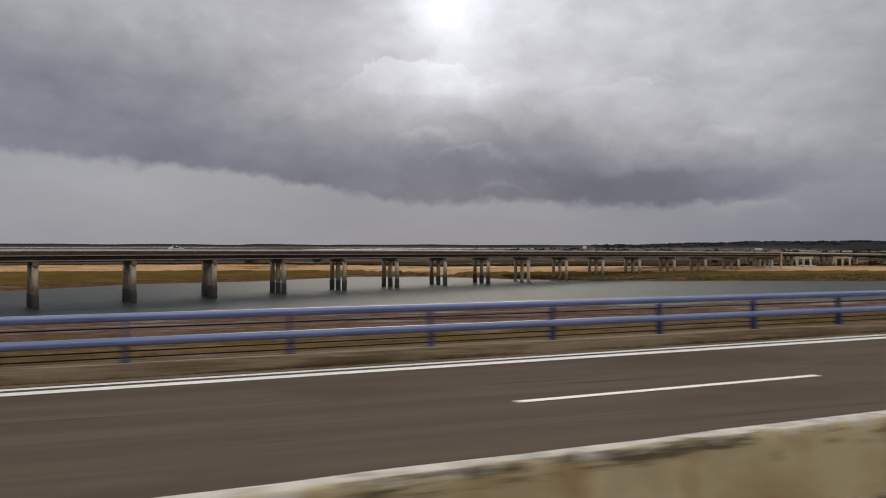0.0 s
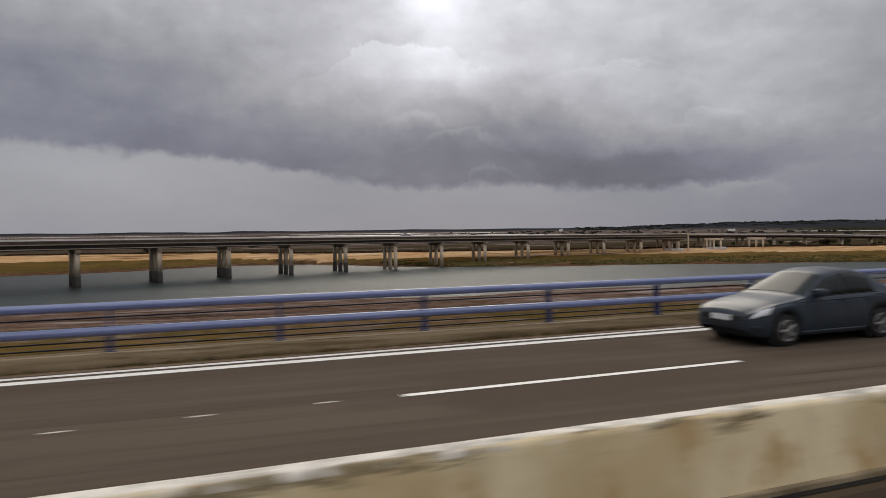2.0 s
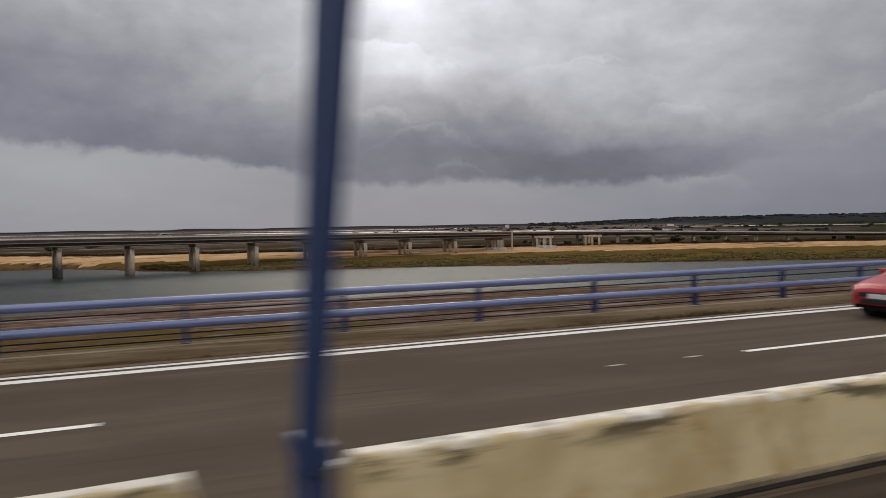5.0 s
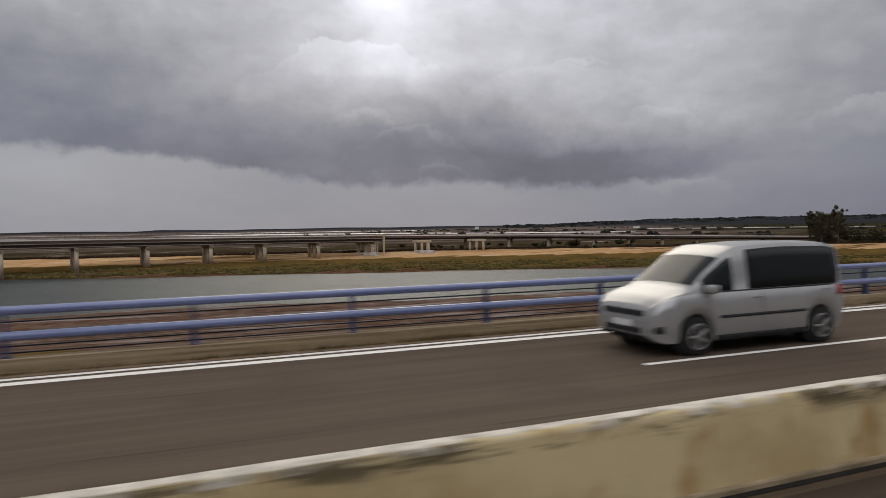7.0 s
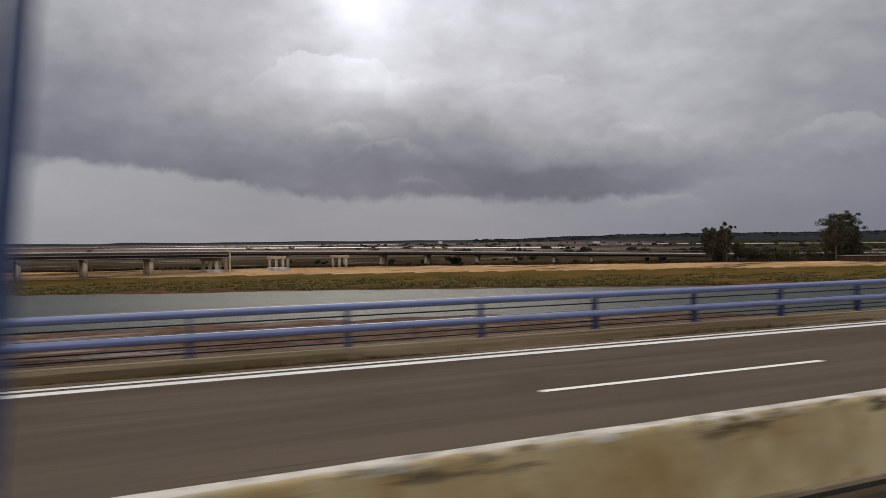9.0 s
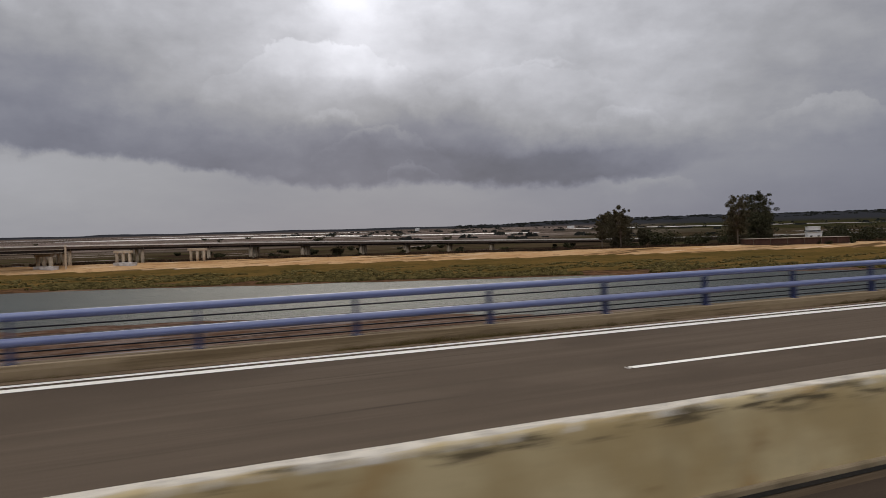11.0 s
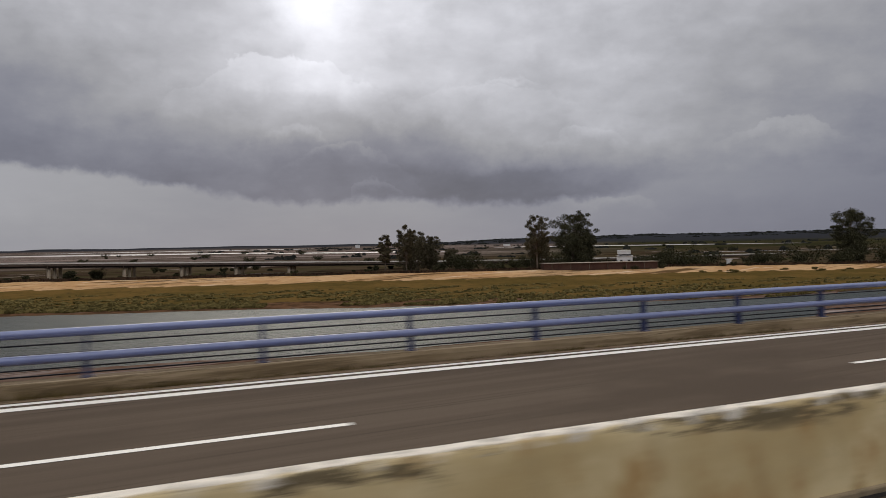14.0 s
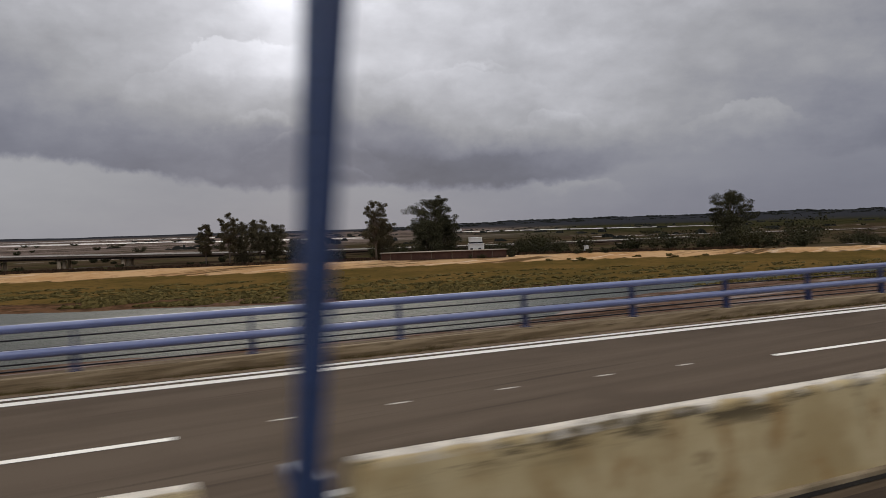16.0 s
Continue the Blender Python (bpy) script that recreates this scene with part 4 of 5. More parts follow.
for x, in_water in BENTS:
    top = pl(x, FRONT_Z) - 2.41
    if in_water:
        ob = column_bent(top - WATER_Z, 3.2)
        ob.matrix_world = Matrix.Translation((x, line_y(x), WATER_Z)) @ Matrix.Rotation(radians(pl(x, BENT_TURN)), 4, "Z")
    else:
        g = ground_at(x, line_y(x))[0] - 0.4
        ob = column_bent(top - g, 0.0, True, 3, 3.2 if x > 255 else 4.15)
        ob["label"] = "three round concrete columns under a cap beam on the bank"
        ob.matrix_world = Matrix.Translation((x, line_y(x), g)) @ Matrix.Rotation(radians(42 if x > 255 else pl(x, BENT_TURN)), 4, "Z")
# bents left standing without a deck
for x in (287.0, 312.5):
    g = ground_at(x, line_y(x))[0] - 0.4
    ob = column_bent(-3.3 - g, 0.0, True, 3, 3.2, 0.5, PIER)
    ob["label"] = "bare concrete column bent that carries no deck"
    ob.matrix_world = line_pose(x, 0, g) @ Matrix.Rotation(radians(40), 4, "Z")
for x in (262.0, 287.0):
    g = ground_at(x, line_y(x))[0]
    plinth = thing("pier_plinth", line_pose(x, -1.0, g) @ Matrix.Rotation(radians(40), 4, "Z"), "low concrete plinth with pale paint at the foot of a bent", "plinth", "painted plinths")
    part("block", add_box(bmesh.new(), -1.6, 1.6, -5.0, 3.5, -0.5, 0.95, 0.08), GRAFFITI, plinth)
# end portal of the front deck
portal = thing("end_portal", line_pose(268.6, 0, ground_at(268, 292)[0] - 0.3), "slim concrete frame at the end of the cut-off deck", "portal")
hp = -1.1 - ground_at(268, 292)[0] + 0.3
for y in (-4.0, 4.0):
    part("post", add_box(bmesh.new(), -0.3, 0.3, y - 0.3, y + 0.3, 0, hp, 0.05), PIER, portal)
part("lintel", add_box(bmesh.new(), -0.35, 0.35, -4.4, 4.4, hp, hp + 0.5, 0.05), PIER, portal)
# single columns below the rear deck
for x in [268.0, 292.0, 316.0, 336.0, 357.0, 382.3, 403.0, 424.0, 446.0]:
    x = float(x)
    g = ground_at(x, line_y(x) + 13)[0] - 2.4
    top = pl(x, REAR_Z) - 1.3
    if top - g < 3.2:
        continue
    base = thing("viaduct_column", line_pose(x, 13.4, g) @ Matrix.Rotation(radians(-40 if x > 325 else 40), 4, "Z"), "three concrete columns under a wide head below the rear deck", "bridge pier", "columns of the rear viaduct")
    for yy in (-2.9, 0.0, 2.9):
        part("shaft", add_tube(bmesh.new(), [Vector((0, yy, 0)), Vector((0, yy, top - g - 0.8))], [0.66, 0.66], 12), PIER, base, "", True)
    part("head", add_box(bmesh.new(), -0.8, 0.8, -4.4, 4.4, top - g - 0.8, top - g, 0.06), CAP_BEAM, base, "grimy wide head")

# ---- traffic on the far carriageway ----
TYRE = speckled("tyre_rubber", (0.016, 0.016, 0.016), (0.022, 0.021, 0.02), None, 6, 40, 0.9)
RIM = speckled("alloy_rim", (0.27, 0.26, 0.25), (0.20, 0.19, 0.18), None, 6, 30, 0.45, metal=0.5)
TRIM = speckled("black_plastic_trim", (0.018, 0.018, 0.019), (0.026, 0.026, 0.027), None, 6, 60, 0.7)
GLASS_M, _nt, _p = material("tinted_car_glass", (0.014, 0.017, 0.017), 0.10, 0, 0.12)
LENS_M, _nt, _p = material("headlamp_lens", (0.72, 0.73, 0.74), 0.15, 0.0, 0.6)
TAIL_M, _nt, _p = material("red_lamp_lens", (0.32, 0.012, 0.012), 0.15, 0, 0.6)
PLATE_M, _nt, _p = material("number_plate", (0.7, 0.7, 0.68), 0.5)


def car_paint(name, base, metal=0.0, rough=0.28, spec=0.4):
    m, nt, p = material(name, base, rough, metal, spec)
    p.inputs["Coat Weight"].default_value, p.inputs["Coat Roughness"].default_value = 0.06, 0.12
    v = coords(nt)
    dust = soft_step(nt, 0.45, 0.8, fbm(nt, v, 2.2, 5, 0.6))
    nt.links.new(blend(nt, dust, base, tuple(0.82 * c + 0.02 for c in base)), p.inputs["Base Color"])
    return m


# top line of each kind of car from nose to tail: metres behind the nose, height; then windscreen foot and head, rear glass head and foot
OUTLINES = {
    "hatch": ([(0, 0.58), (0.05, 0.69), (0.2, 0.79), (0.55, 0.88), (0.95, 0.95), (1.12, 0.985), (1.9, 1.39), (2.3, 1.46), (2.8, 1.48), (3.4, 1.45), (3.72, 1.39), (4.03, 1.03), (4.14, 0.88), (4.2, 0.62)], 1.14, 1.86, 3.74, 4.02),
    "suv": ([(0, 0.72), (0.05, 0.88), (0.2, 0.98), (0.6, 1.04), (1.0, 1.08), (1.2, 1.11), (1.98, 1.54), (2.35, 1.62), (2.8, 1.64), (3.5, 1.59), (3.95, 1.50), (4.3, 1.14), (4.43, 0.98), (4.48, 0.70)], 1.22, 1.94, 3.98, 4.28),
    "crossover": ([(0, 0.68), (0.05, 0.83), (0.25, 0.95), (0.7, 1.03), (1.08, 1.07), (1.84, 1.49), (2.2, 1.58), (2.8, 1.62), (3.4, 1.57), (3.85, 1.47), (4.15, 1.10), (4.26, 0.92), (4.3, 0.65)], 1.10, 1.80, 3.87, 4.13),
    "saloon": ([(0, 0.56), (0.05, 0.67), (0.25, 0.76), (0.7, 0.85), (1.15, 0.91), (1.3, 0.94), (2.12, 1.36), (2.5, 1.43), (2.9, 1.435), (3.3, 1.36), (3.88, 1.04), (4.28, 1.00), (4.4, 0.90), (4.45, 0.62)], 1.32, 2.08, 3.32, 3.86),
    "estate": ([(0, 0.56), (0.05, 0.68), (0.25, 0.78), (0.7, 0.87), (1.12, 0.93), (1.28, 0.96), (2.05, 1.38), (2.45, 1.46), (3.0, 1.49), (3.7, 1.46), (4.1, 1.40), (4.36, 1.04), (4.44, 0.88), (4.5, 0.62)], 1.30, 2.0, 4.12, 4.34),
    "carrier": ([(0, 0.60), (0.05, 0.76), (0.25, 0.89), (0.6, 0.99), (0.86, 1.05), (1.72, 1.47), (2.2, 1.59), (2.8, 1.62), (3.6, 1.58), (4.02, 1.49), (4.27, 1.08), (4.36, 0.88), (4.4, 0.60)], 0.88, 1.68, 4.04, 4.25),
    "van": ([(0, 0.66), (0.05, 0.88), (0.25, 1.03), (0.66, 1.15), (0.82, 1.19), (1.62, 1.76), (2.0, 1.91), (3.0, 1.96), (4.3, 1.94), (4.58, 1.88), (4.68, 1.70), (4.74, 1.15), (4.78, 0.66)], 0.84, 1.58, 4.62, 4.73),
}


def car(name, label, place, L, W, base, style, paint, ride=0.0, clad=False, side_glass=3):
    """A car on its wheels, nose towards +x: one lofted shell with cut wheel openings, glass and lamps let into it."""
    outline, wf, wh, rh, rf = OUTLINES[style]
    h = L / 2
    k0 = L / outline[-1][0]
    top = thing(name, place, label, "van" if style == "van" else "car", "cars on the far carriageway")
    r = {"hatch": 0.31, "saloon": 0.31, "crossover": 0.335, "estate": 0.315, "suv": 0.35, "carrier": 0.315, "van": 0.34}[style]
    front = (0.84 if style != "van" else 0.92)
    wheels = (front, front + base)
    roof_d, roof_z = [d * k0 for d, z in outline], [z for d, z in outline]
    belt_f, belt_r = {"hatch": (0.90, 0.99), "suv": (1.04, 1.12), "crossover": (0.99, 1.10), "saloon": (0.90, 0.97), "estate": (0.91, 1.0), "carrier": (0.98, 1.06), "van": (1.09, 1.10)}[style]

    def station(d):
        """Half section at d metres behind the nose: outward offset and height, from the sill up to the middle of the roof."""
        zt = float(np.interp(d, roof_d, roof_z))
        plan = float(np.interp(d, [0, 0.05, 0.18, 0.45, 0.9, L - 0.7, L - 0.22, L - 0.05, L], [0.70, 0.81, 0.91, 0.965, 1.0, 1.0, 0.955, 0.88, 0.78]))
        w = W / 2 * plan
        z0 = float(np.interp(d, [0, 0.1, 0.3, L - 0.3, L - 0.08, L], [0.34, 0.25, 0.20, 0.20, 0.28, 0.36])) + ride
        for c in wheels:
            if abs(d - c * 1.0) < r + 0.06:
                z0 = max(z0, r + math.sqrt((r + 0.06) ** 2 - (d - c) ** 2))
        zb = min(float(np.interp(d, [0.5, L - 0.4], [belt_f, belt_r])), zt - 0.03)
        z0 = min(z0, zb - 0.08)
        wr = W / 2 * (0.685 if style != "van" else 0.80) * (0.86 + 0.14 * min(1.0, plan))
        glass = max(0.0, min(1.0, (zt - zb - 0.03) / 0.35))
        top_w = w * 0.90 * (1 - glass) + wr * glass
        dz = zb - z0
        pts = [(w * 0.93, z0), (w * 0.985, z0 + 0.16 * dz), (w, z0 + 0.40 * dz), (w * 0.992, z0 + 0.62 * dz), (w * 0.985, z0 + 0.80 * dz), (w * 0.955, zb - 0.015), (w * 0.925, zb + 0.008)]
        for k in (0.33, 0.66):
            pts.append((w * 0.925 * (1 - k) + top_w * k + 0.018 * math.sin(math.pi * k), zb + 0.008 + (zt - 0.035 - zb) * k))
        pts += [(top_w, zt - 0.03), (top_w * 0.86, zt + 0.0), (top_w * 0.45, zt + 0.022), (0.0, zt + 0.03)]
        return pts

    def surface(d, u, s, lift=0.0):
        """A point of the shell at d behind the nose and u sections up, lifted off it; s picks the flank."""
        pts = station(d)
        i = min(int(u), len(pts) - 2)
        f = u - i
        (ya, za), (yb, zb) = pts[i], pts[i + 1]
        ny, nz = zb - za, ya - yb
        n = math.hypot(ny, nz) or 1.0
        return Vector((h - d, s * (ya + (yb - ya) * f + ny / n * lift), za + (zb - za) * f + nz / n * lift))

    ds = sorted(set([round(v, 3) for v in np.linspace(0, L, 64)] + [0.05, 0.12] + [L - 0.05] + [round(c + (r + 0.06) * math.cos(a), 3) for c in wheels for a in np.linspace(0, math.pi, 17)] + [round(v * k0, 3) for v in (wf, wh, rh, rf)]))
    bm = bmesh.new()
    rings = []
    for d in ds:
        pts = station(d)
        rings.append([bm.verts.new((h - d, y, z)) for y, z in pts] + [bm.verts.new((h - d, -y, z)) for y, z in pts[-2::-1]])
    n = len(rings[0])
    for a, b in zip(rings, rings[1:]):
        for k in range(n - 1):
            bm.faces.new((a[k], a[k + 1], b[k + 1], b[k]))
    bm.faces.new(rings[0])
    bm.faces.new(rings[-1][::-1])
    bmesh.ops.recalc_face_normals(bm, faces=bm.faces)
    body = part("body", bm, paint, top, "", True)

    def patch(pname, mat, d0, d1, u0, u1, s, text="", lift=0.006, nd=10, nu=4, parent=top, lean=0.0):
        """A panel let into the shell between two places and two heights of its section, with a rim of its own."""
        bm = bmesh.new()
        grid = [[bm.verts.new(surface(d0 + (d1 - d0) * i / nd + lean * j / nu, u0 + (u1 - u0) * j / nu, s, lift)) for j in range(nu + 1)] for i in range(nd + 1)]
        for i in range(nd):
            for j in range(nu):
                bm.faces.new((grid[i][j], grid[i + 1][j], grid[i + 1][j + 1], grid[i][j + 1]))
        rim = [e for e in bm.edges if e.is_boundary]
        res = bmesh.ops.extrude_edge_only(bm, edges=rim)
        for v in [g for g in res["geom"] if isinstance(g, bmesh.types.BMVert)]:
            v.co.y -= math.copysign(lift * 1.6, v.co.y) if abs(v.co.y) > 0.02 else 0
            v.co.z -= lift * 0.8
        bmesh.ops.recalc_face_normals(bm, faces=bm.faces)
        return part(pname, bm, mat, parent, text, True)

    def screen(pname, text, d0, d1):
        """Windscreen or rear glass, right across the shell."""
        bm = bmesh.new()
        cols = [(s, u) for s, u in ((1, 9.35), (1, 10.0), (1, 11.0), (1, 12.0), (-1, 11.0), (-1, 10.0), (-1, 9.35))]
        grid = [[bm.verts.new(surface(d0 + (d1 - d0) * i / 6, u, s, 0.007)) for s, u in cols] for i in range(7)]
        for a, b in zip(grid, grid[1:]):
            for j in range(len(cols) - 1):
                bm.faces.new((a[j], a[j + 1], b[j + 1], b[j]))
        bmesh.ops.recalc_face_normals(bm, faces=bm.faces)
        return part(pname, bm, GLASS_M, top, text, True)

    screen("windscreen", "windscreen that reflects the grey sky", wf * k0 + 0.05, wh * k0 - 0.02)
    screen("rear_window", "dark rear window", rh * k0 + 0.03, rf * k0 - 0.03)
    for s in (1, -1):
        # side windows: their front and rear follow the screens' slant
        g0, g1 = wf * k0 + 0.24, rh * k0 - (0.20 if style != "van" else 0.06)
        if style == "saloon":
            g1 = rh * k0 + 0.02
        if style in ("suv", "crossover"):
            g1 -= 0.28
        cuts = [g0 + (g1 - g0) * q for q in ((0, 0.52, 1.0) if side_glass == 2 else (0, 0.40, 0.76, 1.0))]
        if style == "van":
            patch("side_window", GLASS_M, g0, g0 + 0.72, 6.12, 8.7, s, "dark front side window")
            patch("side_window", GLASS_M, g0 + 1.08, g1, 6.12, 8.85, s, "dark tinted rear side window", nd=16)
            patch("side_moulding", TRIM, wheels[0] + 0.5, wheels[1] - 0.45, 2.35, 2.6, s, "dark moulding along the flank", 0.016, 8, 1)
        else:
            for a, b in zip(cuts, cuts[1:]):
                patch("side_window", GLASS_M, a + 0.02, b - 0.02, 6.12, 8.78, s, "dark tinted side window")
            for c in cuts[1:-1]:
                patch("door_pillar", TRIM, c - 0.018, c + 0.018, 6.12, 8.78, s, "black pillar between side windows", 0.004, 1, 4)
        for c in wheels:
            part("wheel_well", add_tube(bmesh.new(), [Vector((h - c, s * (W / 2 - 0.42), r)), Vector((h - c, s * (W / 2 - 0.10), r))], [r + 0.075, r + 0.075], 24), TRIM, top, "dark hollow behind the wheel")
            tyre = part("tyre", tyre_mesh(h - c, s * (W / 2 - 0.115), r), TYRE, top, "black rubber tyre", True)
            part("rim", rim_mesh(h - c, s * (W / 2 - 0.115), r, s), RIM, tyre, "silver alloy rim")
            if clad:
                bm = bmesh.new()
                arc = [Vector((h - c + math.cos(t) * (r + 0.085), s * (W / 2 * (0.985 if c == wheels[0] else 0.99)), r + math.sin(t) * (r + 0.085))) for t in np.linspace(0.05, math.pi - 0.05, 15)]
                part("arch_trim", add_tube(bm, arc, [0.04] * len(arc), 6), TRIM, top, "black plastic wheel arch trim", True)
        # lamps, mirror, handles, sill and seams
        patch("headlight", LENS_M, 0.045, 0.40, 3.9, 5.35, s, "clear headlight lens", 0.008, 6, 3, lean=0.12)
        patch("tail_light", TAIL_M, L - 0.30, L - 0.035, 3.9, 5.5, s, "red tail light", 0.008, 5, 3)
        mirror = surface(wf * k0 + 0.36, 6.1, s, 0.10)
        part("side_mirror", add_box(bmesh.new(), mirror.x - 0.09, mirror.x + 0.10, mirror.y - 0.11, mirror.y + 0.11, mirror.z - 0.03, mirror.z + 0.12, 0.045), paint if not clad else TRIM, top, "", True)
        for d in (cuts[1] - 0.14, cuts[-2] + (0.42 if side_glass > 2 else 0.6)):
            p = surface(d, 4.35, s, 0.012)
            part("door_handle", add_box(bmesh.new(), p.x - 0.09, p.x + 0.09, p.y - 0.016, p.y + 0.016, p.z - 0.014, p.z + 0.014, 0.008), TRIM if clad else paint, top)
        w0, w1 = wheels[0] + r + 0.10, wheels[1] - r - 0.10
        patch("sill", TRIM if clad or style in ("suv", "van") else paint, w0, w1, 0.0, 1.25 if clad else 0.75, s, "sill below the doors", 0.012, 8, 2)
        for d in (wf * k0 + 0.32, cuts[1], cuts[-2] + 0.1 if side_glass > 2 else cuts[1] + 0.9):
            if d < wheels[1] - r - 0.08:
                patch("door_seam", TRIM, d - 0.006, d + 0.006, 0.8, 5.9, s, "dark seam beside a door", 0.003, 1, 8)
        patch("belt_strip", TRIM, g0 - 0.02, g1 + 0.05, 5.86, 6.10, s, "dark strip below the side windows", 0.008, 10, 1)
        if style in ("hatch", "crossover", "suv", "saloon", "estate"):
            patch("side_crease", paint, wheels[0] + 0.1, L - 0.4, 4.55, 4.72, s, "crease along the flank", 0.014, 16, 1)
        patch("fog_lamp", TRIM, 0.03, 0.22, 1.3, 2.1, s, "dark fog lamp recess", 0.006, 4, 2)
        if style == "suv":
            rail_line = [surface(d, 9.55, s, 0.045) for d in np.linspace(wh * k0 + 0.3, rh * k0 - 0.25, 8)]
            part("roof_rail", add_tube(bmesh.new(), rail_line, [0.018] * 8, 6), LENS_M, top, "silver roof rail", True)
    nose = roof_z[1]
    part("grille", add_box(bmesh.new(), h - 0.10, h + 0.012, -W * 0.29, W * 0.29, nose - 0.17, nose - 0.06, 0.02), TRIM, top, "black grille")
    part("lower_grille", add_box(bmesh.new(), h - 0.10, h + 0.014, -W * 0.27, W * 0.27, 0.36 + ride, 0.47 + ride, 0.02), TRIM, top, "black lower grille")
    part("plate", add_box(bmesh.new(), h - 0.02, h + 0.022, -0.26, 0.26, 0.49 + ride * 0.5, 0.60 + ride * 0.5, 0.005), PLATE_M, top, "plain white plate")
    part("plate", add_box(bmesh.new(), -h - 0.02, -h + 0.02, -0.26, 0.26, 0.62, 0.73, 0.005), PLATE_M, top, "plain white plate")
    part("underbody", add_box(bmesh.new(), -h + 0.25, h - 0.25, -W * 0.36, W * 0.36, 0.17 + ride, 0.40 + ride, 0.03), TRIM, top, "dark underbody")
    return top


def tyre_mesh(x, y, r):
    bm = bmesh.new()
    add_tube(bm, [Vector((x, y - 0.10, r)), Vector((x, y - 0.085, r)), Vector((x, y + 0.085, r)), Vector((x, y + 0.10, r))], [r * 0.9, r, r, r * 0.9], 28)
    return bm


def rim_mesh(x, y, r, s):
    bm = bmesh.new()
    add_tube(bm, [Vector((x, y + s * 0.085, r)), Vector((x, y + s * 0.112, r))], [r * 0.16, r * 0.14], 10)
    for k in range(5):
        a = k * 2 * math.pi / 5
        p, q = Vector((x, y + s * 0.105, r)), Vector((x + math.cos(a) * r * 0.64, y + s * 0.108, r + math.sin(a) * r * 0.64))
        add_tube(bm, [p, q], [0.035, 0.028], 6)
    n = 24
    ring = [[bm.verts.new((x + math.cos(t * 2 * math.pi / n) * rr, y + s * yy, r + math.sin(t * 2 * math.pi / n) * rr)) for t in range(n)] for rr, yy in ((r * 0.70, 0.104), (r * 0.66, 0.118), (r * 0.60, 0.104))]
    for a, b in zip(ring, ring[1:]):
        for k in range(n):
            bm.faces.new((a[k], a[(k + 1) % n], b[(k + 1) % n], b[k]))
    return bm


WHITE_P = car_paint("white_car_paint", (0.60, 0.605, 0.62))
SILVER_P = car_paint("silver_car_paint", (0.35, 0.345, 0.335), 0.35, 0.32)
PEARL_P = car_paint("pale_silver_car_paint", (0.42, 0.43, 0.415), 0.2, 0.3)
RED_P = car_paint("red_car_paint", (0.40, 0.012, 0.025))
BLACK_P = car_paint("black_car_paint", (0.005, 0.005, 0.006), 0.0, 0.3, 0.10)
GREEN_P = car_paint("dark_green_car_paint", (0.020, 0.025, 0.025), 0.05, 0.32, 0.2)
SLATE_P = car_paint("slate_blue_car_paint", (0.028, 0.038, 0.050), 0.1, 0.3, 0.25)

for row in (
    ("saloon_car", "dark slate blue saloon car driving on the asphalt", 64.4, 11.25, 4.45, 1.76, 2.62, "saloon", SLATE_P, 0.0, False, 2),
    ("hatchback_car", "pale silver hatchback car overtaking beside the median", 76.4, 7.75, 4.1, 1.74, 2.52, "hatch", PEARL_P, 0.0, False, 2),
    ("suv", "white sport utility car with dark windows on the asphalt", 103.35, 11.72, 4.48, 1.86, 2.67, "suv", WHITE_P, 0.06, False, 2),
    ("crossover_car", "pale silver crossover car with black plastic cladding", 122.75, 11.15, 4.3, 1.79, 2.62, "crossover", PEARL_P, 0.05, True, 2),
    ("hatchback_car", "bright red hatchback car driving on the asphalt", 146.5, 11.1, 4.2, 1.74, 2.58, "hatch", RED_P, 0.0, False, 2),
    ("passenger_van", "silver passenger van with dark rear side windows", 190.9, 10.75, 4.78, 1.92, 3.1, "van", SILVER_P, 0.04, False, 3),
    ("people_carrier", "glossy black people carrier car on the asphalt", 226.15, 10.85, 4.4, 1.80, 2.75, "carrier", BLACK_P, 0.0, False, 3),
    ("estate_car", "dark grey-green estate car driving on the asphalt", 304.0, 11.5, 4.5, 1.76, 2.7, "estate", GREEN_P, 0.0, False, 3),
    ("hatchback_car", "white hatchback car with dark windows on the asphalt", 327.5, 11.32, 4.2, 1.74, 2.6, "hatch", WHITE_P, 0.0, False, 2),
):
    car(row[0], row[1], road_pose(row[2], row[3], 0.0, 180), *row[4:])

# cars crossing the rear viaduct, far off
for x, paint, text in ((-3.0, WHITE_P, "white hatchback car crossing the far viaduct"), (132.0, SILVER_P, "silver hatchback car crossing the far viaduct")):
    car("hatchback_car", text, line_pose(x, 13.0, pl(x, REAR_Z) - 0.505), 4.2, 1.74, 2.58, "hatch", paint, 0.0, False, 2)["group"] = "cars on the far viaduct"

# ---- trees and shrubs of the far bank ----
def leaf_clumps(bm, rnd, centres, per, size, flat=0.75):
    for c, r in centres:
        for _ in range(per):
            d = Vector((rnd.gauss(0, 1), rnd.gauss(0, 1), rnd.gauss(0, 1))).normalized() * r * rnd.random() ** 0.45
            d.z *= flat
            p = c + d
            a = Vector((rnd.uniform(-1, 1), rnd.uniform(-1, 1), rnd.uniform(-0.6, 1))).normalized()
            b = a.orthogonal().normalized()
            k = size * rnd.uniform(0.6, 1.3)
            q = a.cross(b)
            bm.faces.new([bm.verts.new(p + v) for v in (b * k, q * k * 0.7, -b * k, -q * k * 0.7)])


